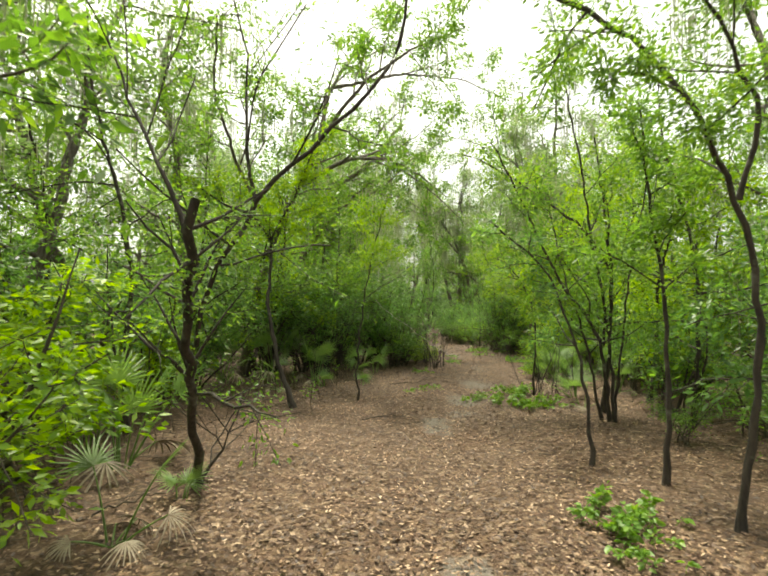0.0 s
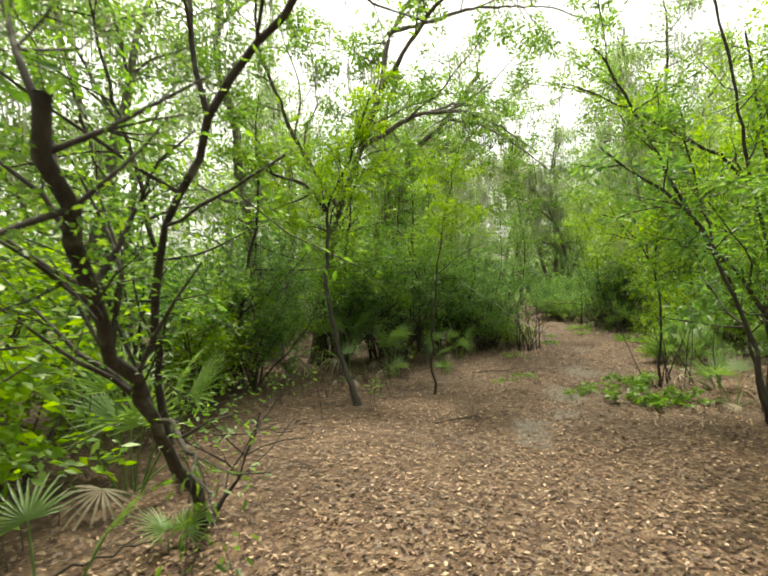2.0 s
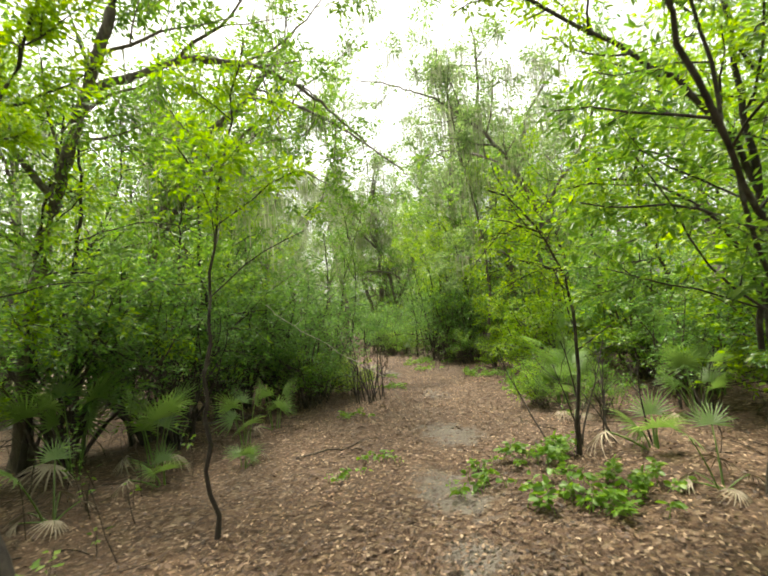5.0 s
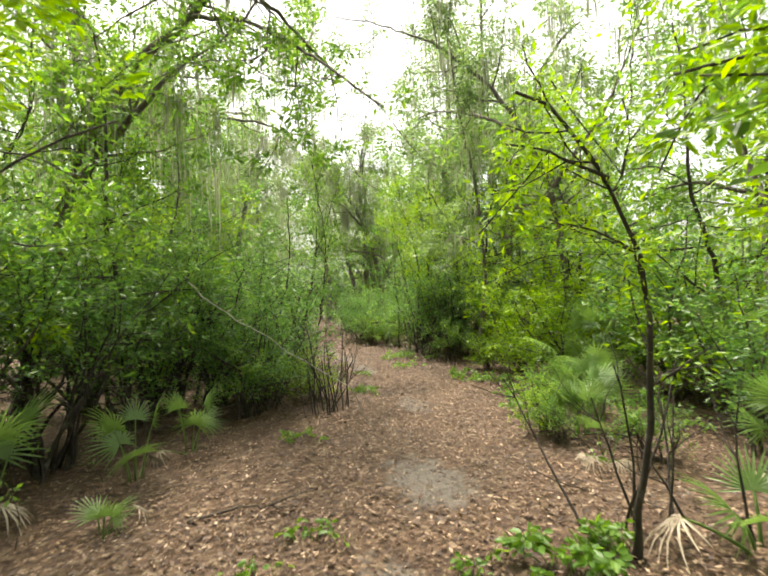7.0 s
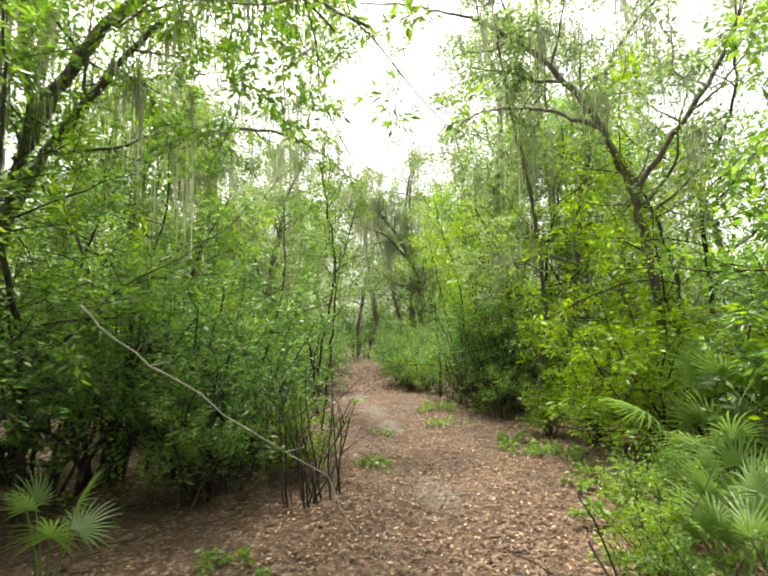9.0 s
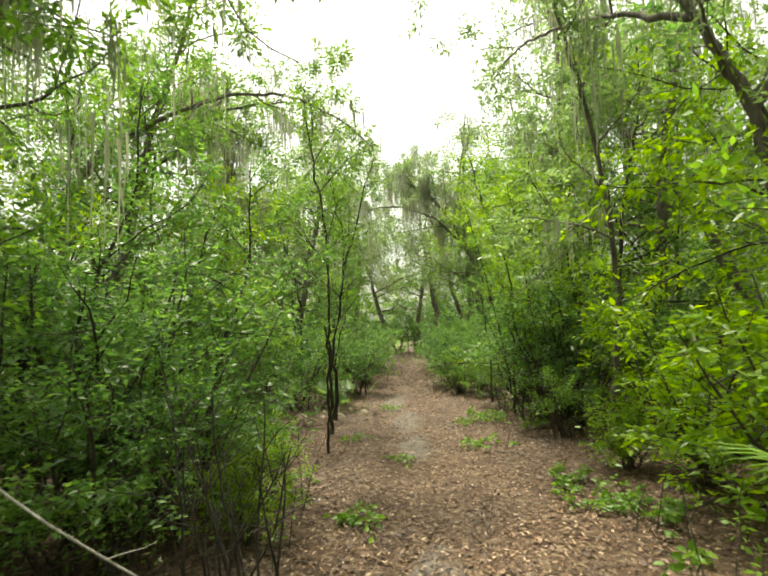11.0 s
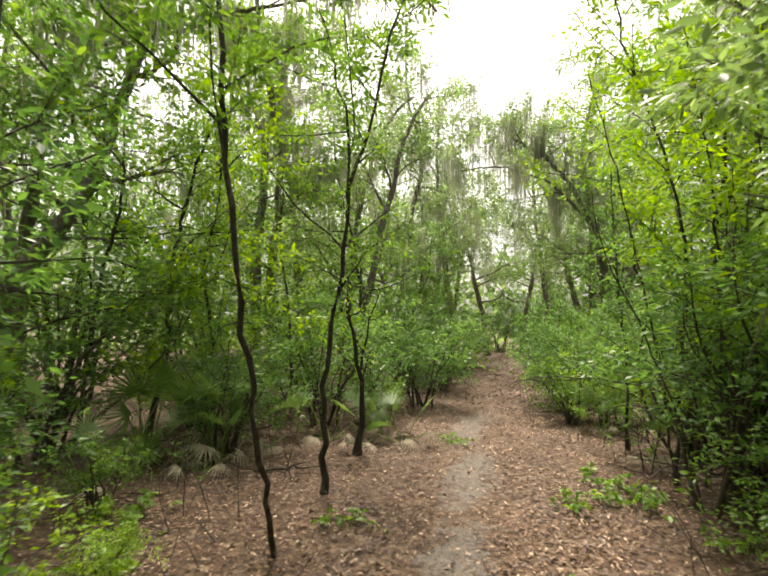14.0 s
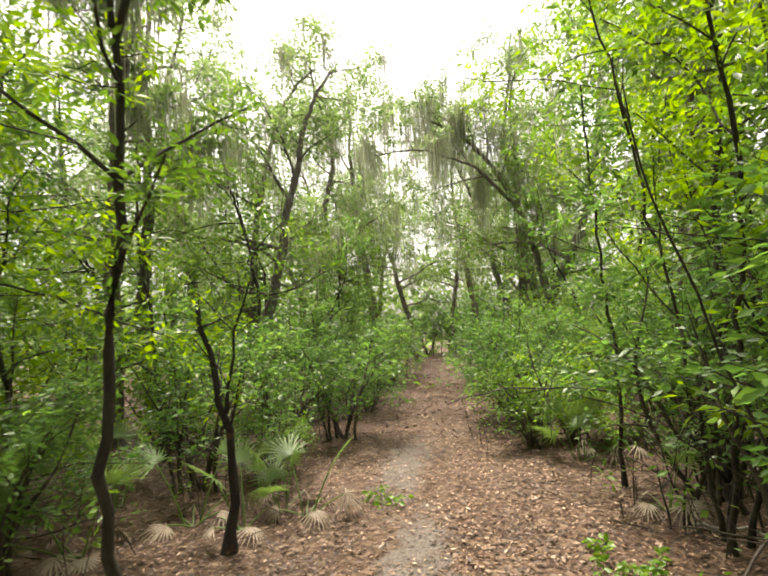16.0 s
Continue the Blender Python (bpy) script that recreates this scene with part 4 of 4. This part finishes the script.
for x, y, k, s in ((-3.4, 18.5, 2, 0.85), (6.6, 18.8, 1, 0.8), (-1.6, 26.5, 1, 0.9), (6.8, 26.0, 3, 0.8), (-1.6, 30.5, 0, 0.95), (5.2, 29.5, 2, 0.9), (-2.4, 33.5, 3, 1.0), (6.0, 34.5, 1, 1.0), (-3.2, 40, 2, 1.0), (-4.6, 12.2, 3, 0.85), (7.0, 12.0, 0, 0.85), (-6.0, 8.0, 1, 0.85), (7.4, 7.0, 2, 0.8), (-0.9, 38, 3, 1.1), (6.2, 44, 0, 1.05), (-3.4, 25.4, 3, 0.8), (-2.6, 28.6, 1, 0.85), (-1.2, 34.0, 1, 0.9), (5.4, 33.0, 3, 0.9), (6.3, 21.6, 1, 0.75), (-5.5, 39, 0, 1.1), (2.5, 47, 1, 1.15), (5.5, 39, 2, 1.0), (-7, 46, 3, 1.2), (8, 47, 0, 1.1), (-2.5, 50, 1, 1.2), (5, 54, 3, 1.2),
                   (7.6, 17.6, 0, 1.0), (6.2, 23.6, 3, 0.95), (7.8, 28.4, 1, 1.05), (-5.4, 15.4, 1, 0.95), (-4.4, 5.2, 0, 0.8), (-6.6, 3.4, 3, 0.95), (6.6, 4.6, 1, 0.85), (0.6, 43, 1, 1.1), (3.9, 42.5, 3, 1.05), (5.2, 36.4, 1, 1.0), (-4.6, 30.0, 3, 1.0), (8.4, 22.4, 3, 1.0)):
    again(canopy_kinds[k], x, y, 1.3 * x, s)


def far_woods():
    """The wood goes on all around: clumps of leaves from the ground to the treetops."""
    rng = np.random.default_rng(9)
    n = 38000
    a = rng.uniform(0, 2 * np.pi, n)
    r = rng.uniform(28, 46, n)
    clump = 1 + 0.35 * np.sin(17 * a) * np.sin(7 * a + 1) + 0.2 * np.sin(41 * a)
    z = rng.uniform(0, 1, n) ** 1.3 * 8.5 * clump
    p = np.stack([1.5 + r * np.cos(a), 14 + r * 1.25 * np.sin(a), z], 1)
    off = np.abs(p[:, 0] - trail_x(p[:, 1]))
    p = p[(off > 1.6) | (p[:, 2] > 3.5) | (p[:, 1] > 58)]
    low = 14000
    a, r = rng.uniform(0, 2 * np.pi, low), rng.uniform(24, 34, low)
    q = np.stack([1.5 + r * np.cos(a), 14 + r * 1.3 * np.sin(a), rng.uniform(0, 5.0, low)], 1)
    p = np.concatenate([p, q[np.abs(q[:, 0] - trail_x(q[:, 1])) > 3.0]])
    ob = part("far_woods", leaf_mesh(rng, "far_woods", p, unit(rng.normal(0, 1, (len(p), 3))), 0.6, 0.6), LEAF_FAR_HAZE)
    tagged(ob, "distant green woodland closing the view all round", "woods", kind="stuff")


far_woods()

# ---- palmettos ----
PALM = "green saw palmetto with stiff pointed fan leaves"
palm_a = make_palmetto(401, 7, 1.0, PALM, 2)
palm_b = make_palmetto(402, 5, 0.8, PALM, 1)
palm_c = make_palmetto(403, 9, 1.15, "large saw palmetto with upright blue-green fans", 3, 1.25)
skirt = make_palmetto(404, 2, 0.75, "withered palmetto with pale dead fans", 5)
small = make_palmetto(405, 3, 0.62, "small young palmetto with flat open fans", 1, 0.45)
upright = make_palmetto(406, 10, 0.75, "saw palmetto with stiff upright grey-green fans in a shrub", 1, 1.05, 60)
seen_kinds = set()
for kind, x, y, turn, size in ((palm_a, -2.55, 4.85, 0.3, 1.0), (small, -1.62, 4.02, 1.0, 0.75), (palm_b, -3.2, 5.4, 2.0, 1.0), (skirt, -1.75, 3.25, 0.5, 0.8), (palm_a, -3.4, 10.4, 1.2, 1.1), (palm_b, -3.2, 10.0, 2.6, 1.0), (palm_a, -2.4, 10.9, 4.0, 1.0),
                               (palm_c, 4.5, 9.5, 0.4, 0.55), (skirt, 3.15, 7.8, 1.1, 0.7), (small, -0.45, 10.2, 0.2, 0.7), (palm_b, -0.55, 11.3, 1.9, 0.75), (palm_b, -0.2, 11.95, 4.3, 0.7), (palm_a, -1.5, 10.8, 5.0, 0.8), (small, -1.2, 10.0, 3.0, 0.9), (skirt, -1.9, 9.3, 2.0, 0.8), (skirt, -0.9, 17.6, 2.6, 0.8), (small, -1.0, 18.2, 0.9, 1.1),
                               (palm_a, 6.0, 11.1, 0.9, 1.1), (small, 3.4, 8.8, 2.2, 1.2), (skirt, 3.5, 10.35, 4.0, 0.6), (upright, 3.8, 11.15, 0.4, 0.85), (upright, 4.25, 11.5, 2.0, 0.85), (palm_c, 5.05, 12.75, 2.4, 0.8), (palm_c, 5.5, 13.0, 5.1, 0.9), (palm_b, 5.6, 10.4, 1.0, 1.0),
                               (palm_a, -1.05, 19.4, 0.8, 1.05), (palm_b, -1.2, 18.6, 3.0, 1.1), (palm_a, -0.55, 19.0, 4.4, 0.9), (palm_b, -2.4, 20.6, 1.3, 1.1), (skirt, 1.3, 20.3, 0.3, 0.8), (skirt, 0.88, 20.0, 2.2, 0.8), (skirt, 0.38, 20.1, 1.2, 0.9), (skirt, -0.5, 18.8, 3.3, 0.8), (palm_b, -0.55, 20.4, 2.2, 0.9), (skirt, -0.2, 19.5, 4.1, 0.9), (palm_b, 1.05, 20.4, 1.5, 0.6), (palm_b, 0.7, 20.9, 5.5, 0.6), (skirt, -0.3, 18.4, 1.0, 0.8),
                               (palm_c, 4.9, 22.6, 0.6, 0.95), (palm_c, 5.6, 21.9, 3.2, 1.0), (skirt, 4.4, 22.2, 2.0, 1.1), (palm_b, 3.9, 21.8, 0.1, 0.75), (palm_b, 3.5, 22.8, 2.9, 0.7), (skirt, 4.15, 20.2, 5.0, 0.7), (palm_a, 5.4, 20.4, 1.6, 1.0)):
    if kind in seen_kinds:
        again(kind, x, y, turn, size)
    else:
        seen_kinds.add(kind)
        put(kind, x, y, turn, size)

# ---- herbs ----
HERB = "low patch of bright green broad-leaved herbs"
herb_a = make_herb(501, HERB)
herb_b = make_herb(502, HERB, 0.42, 0.26, 230, 0.066)
herb_c = make_herb(503, "tuft of yellow-green seedlings among dead leaves", 0.2, 0.12, 50, 0.045)
seen_herbs = set()
for kind, x, y, turn, size in ((herb_b, 1.64, 3.4, 0.2, 0.8), (herb_a, 1.6, 3.1, 1.4, 0.7), (herb_b, 1.78, 3.7, 2.0, 0.85), (herb_b, 2.4, 8.9, 0.4, 1.0), (herb_b, 2.05, 8.0, 3.0, 1.0), (herb_a, 2.4, 7.9, 1.0, 1.0), (herb_b, 2.7, 8.15, 2.0, 0.8), (herb_c, 1.62, 8.7, 1.0, 1.3), (herb_c, 1.75, 9.1, 2.0, 1.2),
                               (herb_a, 2.45, 9.0, 4.4, 0.8), (herb_c, 1.0, 9.8, 0.5, 1.0), (herb_c, 0.55, 9.4, 1.5, 0.9), (herb_c, 2.1, 14.35, 0.1, 1.2), (herb_a, 1.95, 14.5, 2.0, 0.6), (herb_b, 3.95, 15.3, 1.9, 0.7), (herb_a, 3.9, 14.6, 3.0, 0.75), (herb_a, 4.2, 14.7, 3.3, 0.8), (herb_b, 4.35, 14.3, 0.5, 0.75),
                               (herb_a, 0.9, 12.0, 0.3, 0.7), (herb_a, 1.2, 15.7, 0.3, 0.6), (herb_b, 0.7, 14.9, 2.5, 0.8), (herb_c, 2.35, 16.4, 0.0, 1.0), (herb_b, 3.8, 18.75, 1.2, 0.8), (herb_a, 3.55, 19.2, 2.8, 0.8), (herb_c, 3.2, 18.6, 2.2, 1.2), (herb_c, 1.6, 17.6, 1.1, 1.1), (herb_c, 1.85, 20.6, 3.1, 1.2), (herb_b, -0.1, 17.2, 3.4, 0.8), (herb_a, 3.3, 17.0, 0.7, 0.9), (herb_c, 4.3, 18.0, 0.9, 1.3), (herb_a, 4.0, 13.2, 2.0, 1.0), (herb_b, 3.9, 12.3, 1.0, 1.0)):
    if kind in seen_herbs:
        again(kind, x, y, turn, size)
    else:
        seen_herbs.add(kind)
        put(kind, x, y, turn, size)


# ---- the clump of thin bare stems at the bend ----
def bare_stems(seed, x, y, count, height, label):
    rng = np.random.default_rng(seed)
    ob = thing("bare_stem_clump", label, "shrub")
    for _ in range(count):
        wood = Wood()
        pts = wander(rng, (rng.normal(0, 0.16), rng.normal(0, 0.12), -0.04), unit(np.array((rng.normal(0, 0.22), rng.normal(0, 0.22), 1.0))), height * rng.uniform(0.5, 1.1), 0.18, 0.09, 0.02)
        wood.tube(pts, np.linspace(0.011, 0.004, len(pts)), 5)
        for _ in range(3):
            i = int(rng.integers(len(pts) // 2, len(pts) - 1))
            sub = wander(rng, pts[i], spread(rng, unit(pts[i + 1] - pts[i]), 40), rng.uniform(0.2, 0.5), 0.1, 0.15, 0)
            wood.tube(sub, np.linspace(0.005, 0.002, len(sub)), 3)
        part("stem", wood.mesh("stem"), BARK_DARK, ob)
    put(ob, x, y)
    return ob


bare_stems(601, 1.42, 13.3, 16, 1.2, "clump of thin bare dark stems at the bend")
bare_stems(602, 0.6, 14.0, 9, 1.7, "thin bare dark stems inside the thicket")
bare_stems(603, 4.2, 19.85, 5, 1.0, "few thin bare stems from one burnt root")
bare_stems(604, 2.9, 9.3, 5, 1.1, "few thin bare saplings in dead leaves")
bare_stems(605, 3.3, 9.1, 4, 1.3, "few thin bare saplings in dead leaves")

bare_stems(606, 4.55, 18.9, 14, 2.6, "thin bare dark stems inside the thicket")
bare_stems(607, 4.75, 20.7, 10, 2.3, "thin bare dark stems inside the thicket")

# ---- what nobody could count on the floor: twigs and seedlings ----
def floor_points(rng, count, near, far):
    """Places on the floor between so many metres inside and outside the undergrowth's edge."""
    y = rng.uniform(1.5, 26, count)
    side = rng.integers(0, 2, count) * 2 - 1
    d = rng.uniform(near, far, count)
    l, r = np.interp(y, EDGE_L[:, 1], EDGE_L[:, 0]), np.interp(y, EDGE_R[:, 1], EDGE_R[:, 0])
    return np.where(side < 0, l - d, r + d), y


def build_twigs():
    rng = np.random.default_rng(15)
    wood = Wood()
    x, y = floor_points(rng, 700, -0.7, 2.2)
    for px, py in zip(x, y):
        z = float(ground_z(px, py)) + 0.015
        line = wander(rng, (px, py, z), unit(np.array((*rng.normal(0, 1, 2), rng.uniform(0, 0.15)))), rng.uniform(0.15, 0.6), 0.15, 0.12, -0.01)
        wood.tube(line, np.linspace(rng.uniform(0.003, 0.008), 0.002, len(line)), 3)
    tagged(part("twig_litter", wood.mesh("twig_litter"), BARK_TWIG), "thin dry twigs strewn under the shrubs", "twigs", kind="stuff")


def build_seedlings():
    rng = np.random.default_rng(16)
    wood, twigs = Wood(), []
    x, y = floor_points(rng, 420, -0.45, 1.6)
    for px, py in zip(x, y):
        z = float(ground_z(px, py)) - 0.02
        line = wander(rng, (px, py, z), unit(np.array((rng.normal(0, 0.25), rng.normal(0, 0.25), 1.0))), rng.uniform(0.2, 1.0), 0.12, 0.12, 0)
        wood.tube(line, np.linspace(0.005, 0.002, len(line)), 3)
        if rng.uniform() < 0.6:
            twigs.append(line[len(line) // 2:])
    tagged(part("seedling_stems", wood.mesh("seedling_stems"), BARK_TWIG), "thin bare stems of seedlings at the trail's edge", "seedlings", kind="stuff")
    pl, w = leaf_points(rng, twigs, 5200, 0.06)
    tagged(part("seedling_leaves", leaf_mesh(rng, "seedling_leaves", pl, w * (1, 1, 0.4), 0.055, 0.45), LEAF_HERB), "small bright leaves of seedlings at the trail's edge", "seedlings", kind="stuff")


build_twigs()
build_seedlings()

# ---- sticks and fallen branches ----
make_stick(701, ((-0.22, 12.3, 1.81), (-0.09, 12.3, 1.66), (0.12, 12.3, 1.47), (0.37, 12.3, 1.31), (0.72, 12.3, 1.05), (1.08, 12.3, 0.82), (1.6, 12.35, 0.45), (1.8, 12.4, 0.0)), 0.009, "pale bleached dead branch caught in the thicket", BARK_PALE, 3, "dead_branch")
make_stick(702, ((-0.1, 15.2, 0.02), (0.2, 15.3, 0.06), (0.5, 15.35, 0.08), (0.75, 15.5, 0.05)), 0.022, "grey fallen branch lying in dead leaves", BARK_GREY)
make_stick(703, ((0.2, 18.55, 0.02), (0.6, 18.7, 0.05), (1.0, 18.85, 0.06)), 0.015, "thin brown fallen branch on dead leaves", BARK_TWIG, 2)
make_stick(704, ((0.1, 10.2, 0.02), (0.5, 10.3, 0.04), (0.8, 10.2, 0.03)), 0.012, "thin brown fallen branch on dead leaves", BARK_TWIG, 2)
make_stick(705, ((-0.3, 6.9, 0.02), (0.1, 7.1, 0.04), (0.35, 7.2, 0.03)), 0.01, "thin brown fallen twig on dead leaves", BARK_TWIG, 2)
make_stick(706, ((-1.4, 13.0, 0.02), (-0.8, 13.1, 0.05), (-0.2, 13.0, 0.04)), 0.018, "grey fallen branch lying in dead leaves", BARK_GREY)
make_stick(707, ((4.2, 19.9, 0.02), (4.5, 19.7, 0.05), (4.9, 19.6, 0.04)), 0.012, "pale fallen branch on dead leaves", BARK_PALE, 1)
make_stick(708, ((-2.2, 3.6, 0.02), (-1.9, 3.9, 0.06), (-1.75, 4.1, 0.05)), 0.01, "thin brown fallen twig on dead leaves", BARK_TWIG, 2)
make_stick(709, ((-1.75, 19.1, 0.02), (-1.34, 19.2, 0.94), (-0.85, 19.22, 1.09), (-0.33, 19.2, 1.18), (0.0, 19.1, 1.2)), 0.012, "pale dead branch leaning over palmettos", BARK_PALE, 2, "dead_branch")
